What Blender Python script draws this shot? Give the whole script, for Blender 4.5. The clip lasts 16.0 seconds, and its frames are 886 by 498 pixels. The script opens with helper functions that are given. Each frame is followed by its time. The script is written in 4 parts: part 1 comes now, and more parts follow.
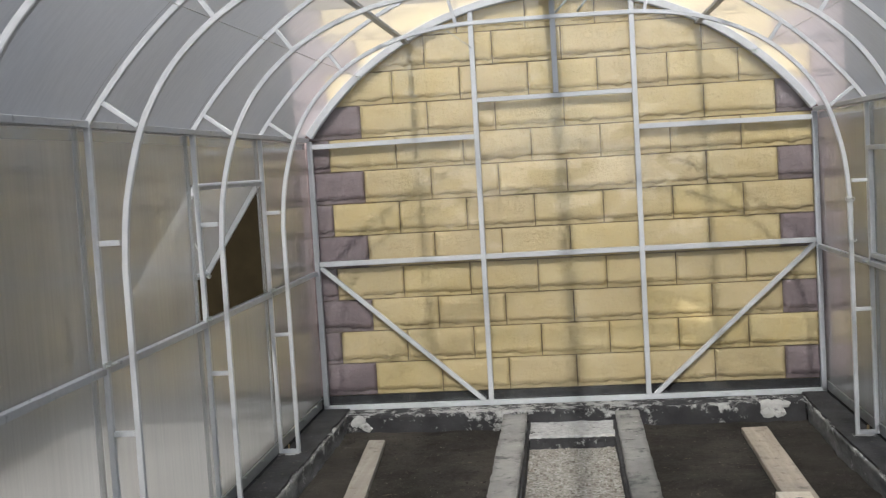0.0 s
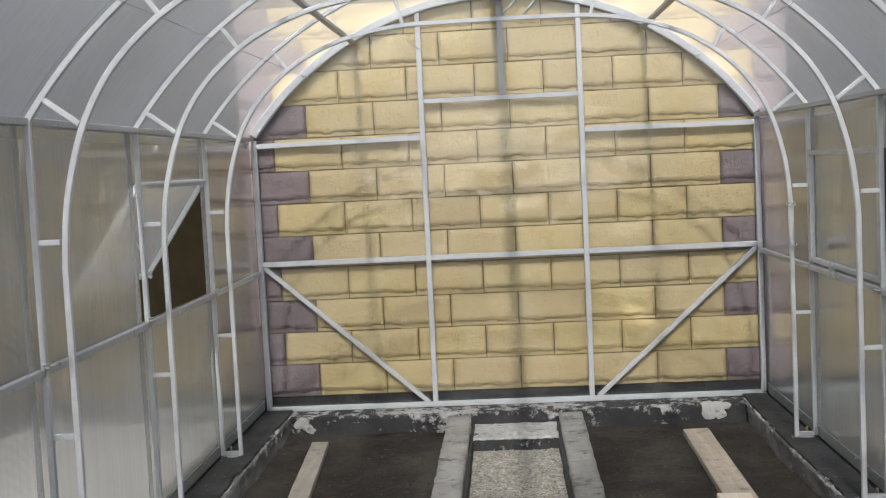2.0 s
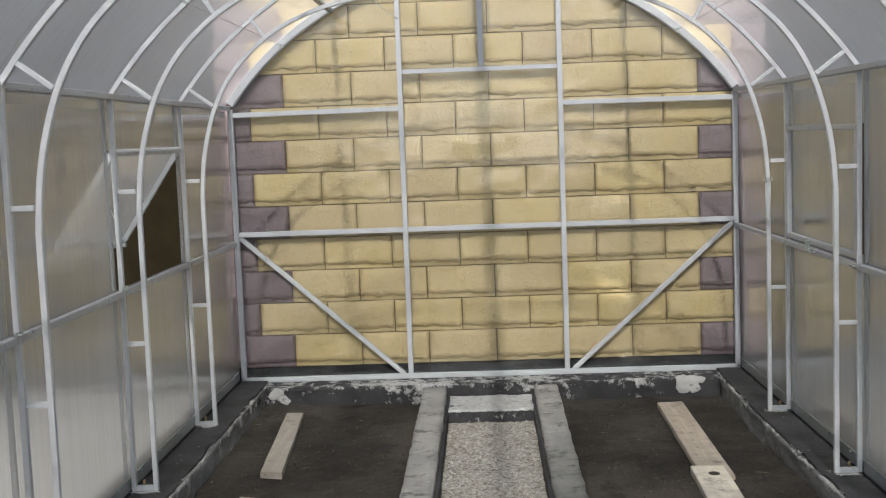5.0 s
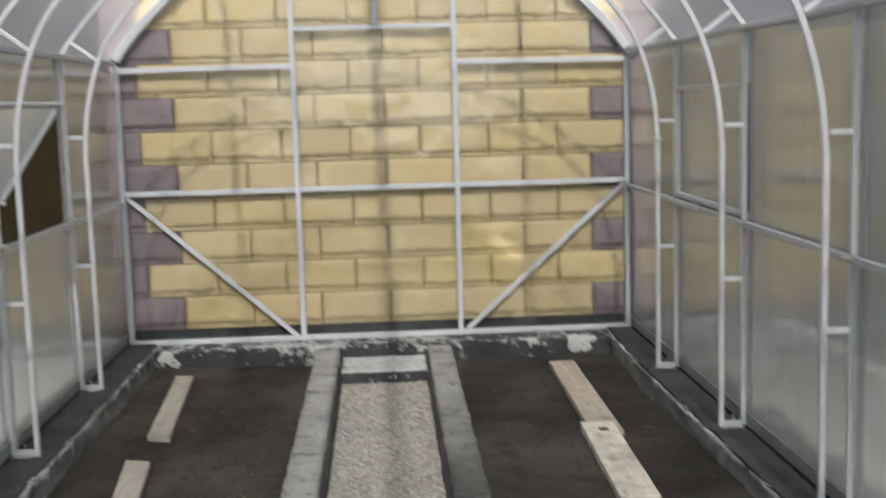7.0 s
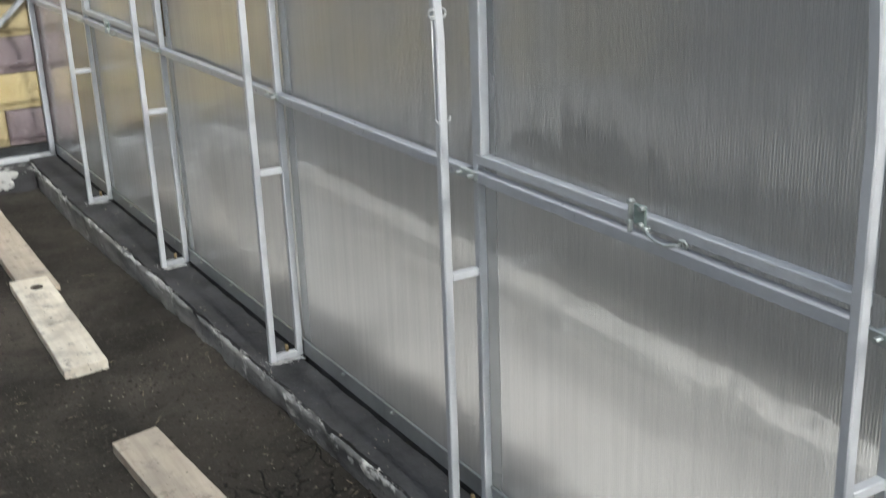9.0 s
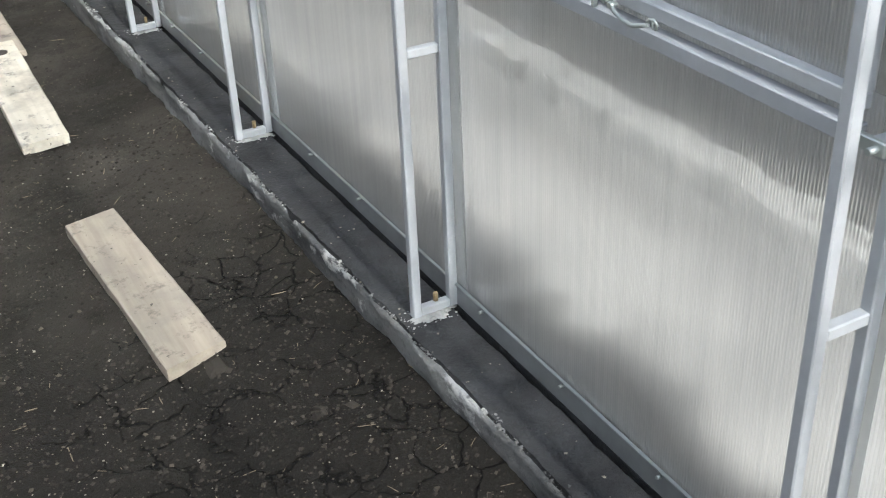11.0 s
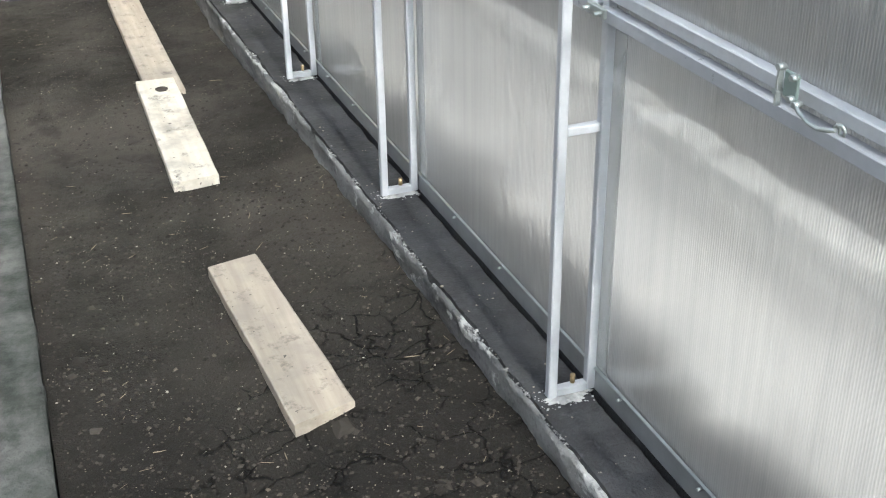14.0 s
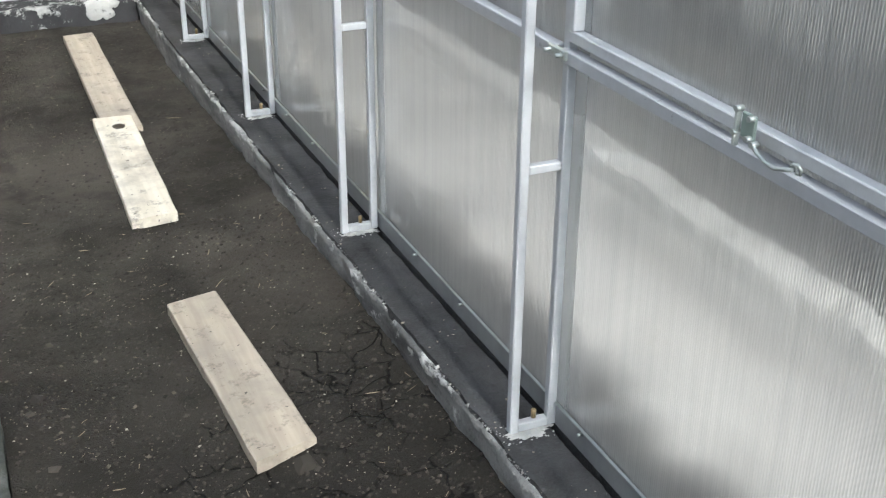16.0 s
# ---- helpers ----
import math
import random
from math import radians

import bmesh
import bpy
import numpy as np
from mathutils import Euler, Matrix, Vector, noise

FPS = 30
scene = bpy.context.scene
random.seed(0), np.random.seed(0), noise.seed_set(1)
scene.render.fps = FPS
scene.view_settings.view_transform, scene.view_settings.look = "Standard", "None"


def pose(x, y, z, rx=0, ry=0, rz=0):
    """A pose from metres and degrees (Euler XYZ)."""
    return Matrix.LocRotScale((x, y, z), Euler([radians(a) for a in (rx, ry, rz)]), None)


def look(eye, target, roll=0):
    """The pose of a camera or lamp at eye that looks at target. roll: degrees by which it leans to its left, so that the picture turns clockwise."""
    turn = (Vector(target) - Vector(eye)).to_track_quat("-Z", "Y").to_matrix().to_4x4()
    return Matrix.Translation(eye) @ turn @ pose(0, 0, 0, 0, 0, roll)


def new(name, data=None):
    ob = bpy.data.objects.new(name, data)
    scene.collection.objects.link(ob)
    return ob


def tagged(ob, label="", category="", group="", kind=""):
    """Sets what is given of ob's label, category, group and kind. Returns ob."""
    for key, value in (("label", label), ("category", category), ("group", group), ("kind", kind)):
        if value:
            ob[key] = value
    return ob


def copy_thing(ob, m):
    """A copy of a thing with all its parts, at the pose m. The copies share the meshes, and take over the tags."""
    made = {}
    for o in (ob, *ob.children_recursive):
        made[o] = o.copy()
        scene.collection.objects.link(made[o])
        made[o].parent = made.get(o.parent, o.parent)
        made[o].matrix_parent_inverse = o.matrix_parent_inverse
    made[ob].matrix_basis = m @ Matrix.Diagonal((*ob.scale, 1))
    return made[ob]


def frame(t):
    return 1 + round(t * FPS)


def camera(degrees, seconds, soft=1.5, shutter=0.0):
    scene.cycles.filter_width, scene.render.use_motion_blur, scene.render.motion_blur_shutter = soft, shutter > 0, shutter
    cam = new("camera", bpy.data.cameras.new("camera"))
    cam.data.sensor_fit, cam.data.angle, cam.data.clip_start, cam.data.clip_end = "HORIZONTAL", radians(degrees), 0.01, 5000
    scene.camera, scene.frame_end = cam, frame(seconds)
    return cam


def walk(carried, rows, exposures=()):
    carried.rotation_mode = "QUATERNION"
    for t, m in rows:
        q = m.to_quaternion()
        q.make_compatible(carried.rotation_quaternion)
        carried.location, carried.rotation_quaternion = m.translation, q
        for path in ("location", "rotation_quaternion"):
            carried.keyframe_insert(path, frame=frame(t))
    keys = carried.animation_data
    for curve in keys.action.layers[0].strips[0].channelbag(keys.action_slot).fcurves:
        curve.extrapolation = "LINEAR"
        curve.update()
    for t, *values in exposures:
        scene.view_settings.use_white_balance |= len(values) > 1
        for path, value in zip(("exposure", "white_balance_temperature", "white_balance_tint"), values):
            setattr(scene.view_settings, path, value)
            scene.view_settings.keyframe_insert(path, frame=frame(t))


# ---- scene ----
cam = camera(42.0, 16.0, soft=1.15, shutter=0.4)
EXPOSURE = [(0, 0.36, 6500, 10), (4.2, 0.34, 6500, 10), (6.5, 0.28, 6500, 10), (7, 0.4, 6500, 10), (7.5, 0.7, 6500, 10), (8.2, 0.86, 6450, 9), (9.5, 0.94, 6350, 7), (12, 1.45, 6250, 7), (14.5, 1.5, 6250, 7), (16, 1.36, 6250, 7)]
PATH = [
    (0, (0.035, -0.954, 1.451), (-0.18, 1.029, 1.309), -3.4),
    (0.5, (0.029, -0.938, 1.442), (-0.147, 1.048, 1.283), -3.2),
    (1, (0.016, -0.934, 1.45), (-0.143, 1.053, 1.292), -2.6),
    (1.5, (0.022, -0.938, 1.457), (-0.102, 1.053, 1.308), -3.0),
    (2, (0.025, -0.94, 1.457), (-0.093, 1.051, 1.31), -2.8),
    (2.5, (0.022, -0.941, 1.451), (-0.097, 1.05, 1.299), -2.5),
    (3, (0.015, -0.935, 1.449), (-0.107, 1.056, 1.295), -2.4),
    (3.5, (0.011, -0.93, 1.449), (-0.114, 1.059, 1.277), -2.4),
    (4, (0.019, -0.933, 1.442), (-0.1, 1.056, 1.268), -2.6),
    (4.2, (0.02, -0.927, 1.445), (-0.086, 1.062, 1.259), -2.7),
    (6.5, (-0.008, -0.915, 1.434), (-0.022, 1.075, 1.236), -0.6),
    (7, (0.041, -0.883, 1.399), (0.138, 1.098, 1.143), -1.6),
    (7.2, (0.052, -0.873, 1.411), (0.22, 1.088, 1.059), -2.6),
    (7.5, (0.068, -0.859, 1.43), (0.329, 1.074, 0.987), -4.0),
    (7.8, (0.082, -0.833, 1.453), (0.55, 1.053, 0.98), -2.4),
    (8, (0.073, -0.759, 1.445), (0.685, 1.086, 0.974), -2.1),
    (8.2, (0.08, -0.695, 1.473), (0.771, 1.109, 0.955), -1.7),
    (8.5, (0.132, -0.584, 1.527), (0.948, 1.132, 0.904), -3.0),
    (8.8, (0.183, -0.548, 1.564), (1.096, 1.121, 0.946), -3.2),
    (9, (0.209, -0.534, 1.559), (1.156, 1.098, 0.898), -2.1),
    (9.5, (0.399, -0.435, 1.501), (1.206, 1.185, 0.649), -3.3),
    (9.7, (0.43, -0.432, 1.475), (1.264, 1.133, 0.551), -3.7),
    (11.8, (0.508, -0.314, 1.486), (1.246, 1.227, 0.446), -2.1),
    (12, (0.498, -0.307, 1.484), (1.214, 1.256, 0.462), -2.1),
    (12.5, (0.479, -0.294, 1.491), (1.155, 1.318, 0.519), -1.1),
    (13, (0.478, -0.287, 1.499), (1.127, 1.345, 0.542), -0.6),
    (13.5, (0.485, -0.279, 1.501), (1.109, 1.366, 0.55), -0.6),
    (14, (0.493, -0.278, 1.502), (1.115, 1.367, 0.549), -0.9),
    (14.5, (0.489, -0.285, 1.505), (1.136, 1.356, 0.562), -1.0),
    (15, (0.484, -0.287, 1.505), (1.151, 1.353, 0.576), -0.9),
    (15.5, (0.473, -0.286, 1.509), (1.146, 1.357, 0.588), -0.2),
    (16, (0.46, -0.294, 1.512), (1.172, 1.347, 0.618), 0.4),
]
walk(cam, [(t, look(eye, target, roll)) for t, eye, target, roll in PATH], EXPOSURE)

# ---- light ----
SUN_ELEVATION, SUN_AZIMUTH = 38, 180
world = bpy.data.worlds.new("sky")
scene.world = world
world.use_nodes = True
wn, wl = world.node_tree.nodes, world.node_tree.links
sky = wn.new("ShaderNodeTexSky")
sky.sky_type, sky.sun_disc = "NISHITA", False
sky.sun_elevation, sky.sun_rotation = radians(SUN_ELEVATION), radians(SUN_AZIMUTH)
hazy = wn.new("ShaderNodeHueSaturation")
hazy.inputs["Saturation"].default_value = 0.4
wl.new(sky.outputs[0], hazy.inputs["Color"])
wl.new(hazy.outputs[0], wn["Background"].inputs[0])
wn["Background"].inputs[1].default_value = 0.125
sun = new("sun", bpy.data.lights.new("sun", "SUN"))
sun.data.energy, sun.data.angle, sun.data.color = 5.0, radians(1.5), (1.0, 0.95, 0.88)
sun.matrix_world = look((-0.25, -20 * math.cos(radians(SUN_ELEVATION)), 20 * math.sin(radians(SUN_ELEVATION))), (0, 0, 0))


# ---- materials ----
class Mat:
    """A node material with short ways to wire it."""

    def __init__(self, name):
        self.m = bpy.data.materials.new(name)
        self.m.use_nodes = True
        self.n, self.l = self.m.node_tree.nodes, self.m.node_tree.links
        self.b = self.n["Principled BSDF"]
        self.co = self.n.new("ShaderNodeTexCoord").outputs["Object"]
        self.geo = self.n.new("ShaderNodeNewGeometry").outputs["Position"]

    def node(self, kind, **values):
        nd = self.n.new("ShaderNode" + kind)
        for k, v in values.items():
            nd.inputs[k].default_value = v
        return nd

    def noise(self, scale, detail=4, rough=0.6, stretch=None, where=None):
        src = where or self.geo
        if stretch:
            mp = self.n.new("ShaderNodeMapping")
            mp.inputs["Scale"].default_value = stretch
            self.l.new(src, mp.inputs[0])
            src = mp.outputs[0]
        t = self.node("TexNoise", Scale=scale, Detail=detail, Roughness=rough)
        self.l.new(src, t.inputs["Vector"])
        return t.outputs["Fac"]

    def ramp(self, fac, *stops):
        r = self.n.new("ShaderNodeValToRGB")
        while len(r.color_ramp.elements) < len(stops):
            r.color_ramp.elements.new(0.5)
        for e, (p, c) in zip(r.color_ramp.elements, stops):
            e.position = p
            e.color = (*c, 1) if isinstance(c, tuple) else (c, c, c, 1)
        self.l.new(fac, r.inputs[0])
        return r.outputs[0]

    def mix(self, fac, a, b, kind="MIX"):
        x = self.n.new("ShaderNodeMix")
        x.data_type, x.blend_type = "RGBA", kind
        for v, s in ((fac, x.inputs[0]), (a, x.inputs[6]), (b, x.inputs[7])):
            if isinstance(v, (int, float)):
                s.default_value = v
            elif isinstance(v, tuple):
                s.default_value = (*v, 1)
            else:
                self.l.new(v, s)
        return x.outputs[2]

    def math(self, op, a, b=0.0):
        x = self.n.new("ShaderNodeMath")
        x.operation = op
        for v, s in ((a, x.inputs[0]), (b, x.inputs[1])):
            if isinstance(v, (int, float)):
                s.default_value = v
            else:
                self.l.new(v, s)
        return x.outputs[0]

    def bump(self, height, strength=0.5, distance=0.01, onto=None):
        bp = self.node("Bump", Strength=strength, Distance=distance)
        self.l.new(height, bp.inputs["Height"])
        if onto is not None:
            self.l.new(onto, bp.inputs["Normal"])
        return bp.outputs[0]

    def set(self, color=None, rough=None, metal=None, normal=None, spec=None):
        for v, k in ((color, "Base Color"), (rough, "Roughness"), (metal, "Metallic"), (normal, "Normal"), (spec, "Specular IOR Level")):
            if v is None:
                continue
            if isinstance(v, (int, float)):
                self.b.inputs[k].default_value = v
            elif isinstance(v, tuple):
                self.b.inputs[k].default_value = (*v, 1)
            else:
                self.l.new(v, self.b.inputs[k])
        return self.m


def steel_paint(name, col, rough=0.42):
    m = Mat(name)
    c = m.mix(m.ramp(m.noise(40), (0.35, 0.0), (0.75, 1.0)), col, tuple(v * 0.9 for v in col))
    c = m.mix(m.ramp(m.noise(7, 6), (0.66, 0.0), (0.76, 0.35)), c, (0.45, 0.44, 0.42))
    return m.set(c, m.ramp(m.noise(25), (0.3, rough - 0.1), (0.7, rough + 0.12)), 0.05, m.bump(m.noise(180), 0.12, 0.002))


def gloss_by_angle(m, gl_normal, rough, low, high, power):
    """A gloss layer and the share it takes, which grows at grazing angles."""
    gl = m.n.new("ShaderNodeBsdfGlossy")
    gl.inputs["Roughness"].default_value = rough
    gl.inputs[0].default_value = (0.95, 0.96, 0.97, 1)
    if gl_normal is not None:
        m.l.new(gl_normal, gl.inputs["Normal"])
    lw = m.node("LayerWeight", Blend=0.5)
    return gl.outputs[0], m.math("ADD", low, m.math("MULTIPLY", high, m.math("POWER", lw.outputs["Facing"], power)))


def poly(name, clear, blur, haze, gloss_rough, rib=0.0, wave=0.25, tint=(0.95, 0.96, 0.97), haze_tint=(0.8, 0.8, 0.79), low=0.04, high=0.75, power=3.5):
    """Twin-wall polycarbonate: see-through, smearing and scattering shares, with fine ribs and a gloss that grows at grazing angles."""
    m = Mat(name)
    m.n.remove(m.b)
    out = m.n["Material Output"]
    tr = m.n.new("ShaderNodeBsdfTransparent")
    tr.inputs[0].default_value = (*tint, 1)
    tl = m.n.new("ShaderNodeBsdfTranslucent")
    hz = m.mix(m.ramp(m.noise(1.3, 3), (0.3, 0.0), (0.7, 1.0)), haze_tint, tuple(v * 0.86 for v in haze_tint))
    m.l.new(hz, tl.inputs[0])
    nrm = see = m.bump(m.noise(2.2, 2), wave, 0.05)
    if rib:
        sep = m.n.new("ShaderNodeSeparateXYZ")
        m.l.new(m.geo, sep.inputs[0])
        wv = m.math("SINE", m.math("MULTIPLY", sep.outputs[1], 2 * math.pi / 0.0066))
        patchy = m.math("MULTIPLY", m.ramp(m.noise(1.1, 3, 0.5, (1, 1.6, 0.5)), (0.35, 0.35), (0.62, 1.2)), m.ramp(m.noise(9, 4, 0.6, (1, 3.0, 0.6)), (0.35, 0.35), (0.62, 1.3)))
        ribs = m.math("MULTIPLY", wv, patchy)
        see = m.bump(ribs, min(1.0, rib * 2.4), 0.013, nrm)
        nrm = m.bump(ribs, rib, 0.0008, nrm)
        see = m.bump(m.noise(1.0, 2, 0.5, (0.01, 95, 13)), 0.25, 0.011, see)
        web = m.ramp(wv, (0.45, 1.0), (0.98, 0.84))
    share = m.node("MixShader", Fac=haze / (haze + clear))
    m.l.new(tr.outputs[0], share.inputs[1])
    m.l.new(tl.outputs[0], share.inputs[2])
    if blur:
        rf = m.node("BsdfRefraction", Roughness=0.82, IOR=1.11)
        rf.inputs[0].default_value = (*tint, 1)
        m.l.new(see, rf.inputs["Normal"])
        if rib:
            streak = m.ramp(m.noise(14, 4, 0.7, (1, 4.0, 0.09)), (0.34, 0.0), (0.62, 1.0))
            m.l.new(m.mix(1.0, m.mix(streak, tuple(v * 0.90 for v in tint), (1.0, 1.0, 1.0)), web, "MULTIPLY"), rf.inputs[0])
        two = m.node("MixShader", Fac=blur)
        m.l.new(share.outputs[0], two.inputs[1])
        m.l.new(rf.outputs[0], two.inputs[2])
        share = two
    gl, fac = gloss_by_angle(m, nrm, gloss_rough, low, high, power)
    b = m.n.new("ShaderNodeMixShader")
    m.l.new(fac, b.inputs[0])
    m.l.new(share.outputs[0], b.inputs[1])
    m.l.new(gl, b.inputs[2])
    m.l.new(b.outputs[0], out.inputs[0])
    return m.m


def coat(name):
    """The smooth outer skin of a sheet."""
    m = Mat(name)
    m.n.remove(m.b)
    tr = m.n.new("ShaderNodeBsdfTransparent")
    tr.inputs[0].default_value = (0.98, 0.985, 0.99, 1)
    gl, fac = gloss_by_angle(m, None, 0.15, 0.03, 0.4, 5)
    b = m.n.new("ShaderNodeMixShader")
    m.l.new(fac, b.inputs[0])
    m.l.new(tr.outputs[0], b.inputs[1])
    m.l.new(gl, b.inputs[2])
    m.l.new(b.outputs[0], m.n["Material Output"].inputs[0])
    return m.m


def stone(name, base, light, dark):
    m = Mat(name)
    info = m.n.new("ShaderNodeObjectInfo").outputs["Random"]
    c = m.mix(m.ramp(m.noise(5, 5), (0.3, 0.0), (0.7, 1.0)), base, light)
    c = m.mix(m.math("MULTIPLY", info, 0.6), c, dark)
    c = m.mix(m.ramp(m.noise(28, 6, 0.7), (0.5, 0.0), (0.8, 0.4)), c, dark)
    h = m.mix(0.35, m.noise(16, 6, 0.65), m.noise(60, 3))
    return m.set(c, m.ramp(m.noise(9), (0.3, 0.42), (0.7, 0.62)), 0.0, m.bump(h, 0.8, 0.02), 0.5)


def soil_material():
    m = Mat("dark_soil")
    c = m.mix(m.ramp(m.noise(3, 6), (0.35, 0.0), (0.7, 1.0)), (0.021, 0.0186, 0.0157), (0.056, 0.050, 0.0425))
    c = m.mix(m.ramp(m.noise(60, 3), (0.45, 0.0), (0.75, 0.7)), c, (0.014, 0.012, 0.010))
    c = m.mix(m.ramp(m.noise(1.4, 4, 0.6), (0.44, 0.0), (0.62, 0.75)), c, (0.070, 0.062, 0.052))
    c = m.mix(m.ramp(m.noise(6.5, 3, 0.55), (0.56, 0.0), (0.66, 0.6)), c, (0.018, 0.016, 0.0135))
    # the bed grows darker towards the entrance, with a ragged border
    place = m.n.new("ShaderNodeSeparateXYZ")
    m.l.new(m.geo, place.inputs[0])
    near_dark = m.node("MapRange", **{"From Min": 3.0, "From Max": 1.5, "To Max": 0.95})
    m.l.new(m.math("ADD", place.outputs[1], m.math("MULTIPLY", m.math("SUBTRACT", m.noise(2.0, 5), 0.5), 1.6)), near_dark.inputs["Value"])
    c = m.mix(near_dark.outputs[0], c, m.mix(m.noise(30, 4), (0.010, 0.0088, 0.0075), (0.024, 0.021, 0.018)))
    specks = m.node("TexVoronoi", Scale=70)
    m.l.new(m.geo, specks.inputs["Vector"])
    pick = m.math("MULTIPLY", m.ramp(specks.outputs["Distance"], (0.10, 1.0), (0.16, 0.0)), m.ramp(m.noise(9, 2), (0.5, 0.0), (0.62, 1.0)))
    c = m.mix(pick, c, (0.25, 0.22, 0.17))
    crack = m.n.new("ShaderNodeTexVoronoi")
    crack.feature = "DISTANCE_TO_EDGE"
    crack.inputs["Scale"].default_value = 11
    warp_noise = m.node("TexNoise", Scale=5.0, Detail=4.0)
    m.l.new(m.geo, warp_noise.inputs["Vector"])
    warp = m.mix(0.16, m.geo, warp_noise.outputs["Color"])
    m.l.new(warp, crack.inputs["Vector"])
    line = m.ramp(crack.outputs["Distance"], (0.0, 1.0), (0.014, 0.85), (0.036, 0.0))
    sep = m.n.new("ShaderNodeSeparateXYZ")
    m.l.new(m.geo, sep.inputs[0])
    dry = m.node("MapRange", **{"From Min": 2.7, "From Max": 1.5, "To Min": -0.16, "To Max": 0.05})
    m.l.new(m.math("SUBTRACT", sep.outputs[1], m.math("MULTIPLY", m.math("SUBTRACT", sep.outputs[0], 0.9), 1.2)), dry.inputs["Value"])
    line = m.math("MULTIPLY", line, m.ramp(m.math("ADD", m.mix(0.55, m.noise(2.2, 4), m.noise(13, 2)), dry.outputs[0]), (0.47, 0.0), (0.55, 1.0)))
    c = m.mix(line, c, (0.005, 0.0045, 0.004))
    h = m.mix(0.5, m.noise(40, 6, 0.7), m.noise(150, 3))
    n = m.bump(h, 0.8, 0.02)
    return m.set(c, 0.95, 0.0, m.bump(m.math("SUBTRACT", 1.0, line), 0.9, 0.02, n), 0.2)


def concrete(name, a, b, stain, rough=0.85, patch=0.55):
    m = Mat(name)
    c = m.mix(m.ramp(m.noise(4, 6), (0.35, 0.0), (0.68, 1.0)), a, b)
    c = m.mix(m.ramp(m.noise(11, 7, 0.7), (patch, 0.0), (patch + 0.1, 1.0)), c, stain)
    h = m.mix(0.5, m.noise(30, 6), m.noise(120, 3))
    return m.set(c, rough, 0.0, m.bump(h, 0.6, 0.012), 0.3)


def mottled(name, z0, z1, white, bias):
    """Black tar with crumbling white mortar that thickens towards the top edge."""
    m = Mat(name)
    sep = m.n.new("ShaderNodeSeparateXYZ")
    m.l.new(m.geo, sep.inputs[0])
    up = m.node("MapRange", **{"From Min": z0, "From Max": z1})
    m.l.new(sep.outputs[2], up.inputs["Value"])
    broad = m.math("MULTIPLY", m.math("SUBTRACT", m.noise(2.3, 3, 0.5, (1, 1, 0.3)), 0.5), 0.55)
    amount = m.math("ADD", m.math("ADD", m.math("MULTIPLY", up.outputs[0], 0.12 + bias), broad), m.noise(17, 8, 0.75))
    pick = m.ramp(amount, (0.60, 0.0), (0.67, 1.0))
    tar = m.mix(m.noise(6, 5), (0.016, 0.016, 0.018), (0.055, 0.055, 0.058))
    pale = m.mix(m.ramp(m.noise(40, 4), (0.35, 0.0), (0.7, 1.0)), white, tuple(v * 0.6 for v in white))
    h = m.mix(0.5, pick, m.noise(60, 5))
    return m.set(m.mix(pick, tar, pale), 0.85, 0.0, m.bump(h, 0.7, 0.01), 0.3)


def walkway_material():
    """Pale, patchy concrete, darker along both long edges; dimming towards the house is put into its colour."""
    m = Mat("pale_walkway")
    sep = m.n.new("ShaderNodeSeparateXYZ")
    m.l.new(m.geo, sep.inputs[0])
    # nearly black along the greenhouse, with a wavering border
    edge = m.node("MapRange", **{"From Min": 1.90, "From Max": 1.97})
    edge_waver = m.math("MULTIPLY", m.math("SUBTRACT", m.noise(2.6, 5), 0.5), 0.5)
    m.l.new(m.math("ADD", sep.outputs[0], edge_waver), edge.inputs["Value"])
    c = m.mix(m.ramp(m.noise(2.6, 6), (0.38, 0.0), (0.60, 1.0)), (0.37, 0.37, 0.365), (0.56, 0.555, 0.54))
    c = m.mix(m.ramp(m.noise(6, 6, 0.7, (1, 0.5, 1)), (0.52, 0.0), (0.62, 0.85)), c, (0.22, 0.22, 0.22))
    # greyer band along the outer edge
    outer_band = m.node("MapRange", **{"From Min": 2.32, "From Max": 2.44})
    m.l.new(m.math("ADD", sep.outputs[0], m.math("MULTIPLY", m.math("SUBTRACT", m.noise(4, 5), 0.5), 0.25)), outer_band.inputs["Value"])
    c = m.mix(m.math("MULTIPLY", outer_band.outputs[0], 0.7), c, (0.20, 0.20, 0.195))
    # painted dimming: less light shows through the panels nearer the house
    far = m.node("MapRange", **{"From Min": 4.0, "From Max": 5.6})
    m.l.new(m.math("ADD", sep.outputs[1], m.math("MULTIPLY", m.noise(3, 4), 0.8)), far.inputs["Value"])
    c = m.mix(m.math("MULTIPLY", far.outputs[0], 0.5), c, (0.13, 0.13, 0.125))
    c = m.mix(edge.outputs[0], (0.022, 0.023, 0.027), c)
    return m.set(c, 0.9, 0.0, m.bump(m.noise(30, 6), 0.5, 0.012), 0.3)


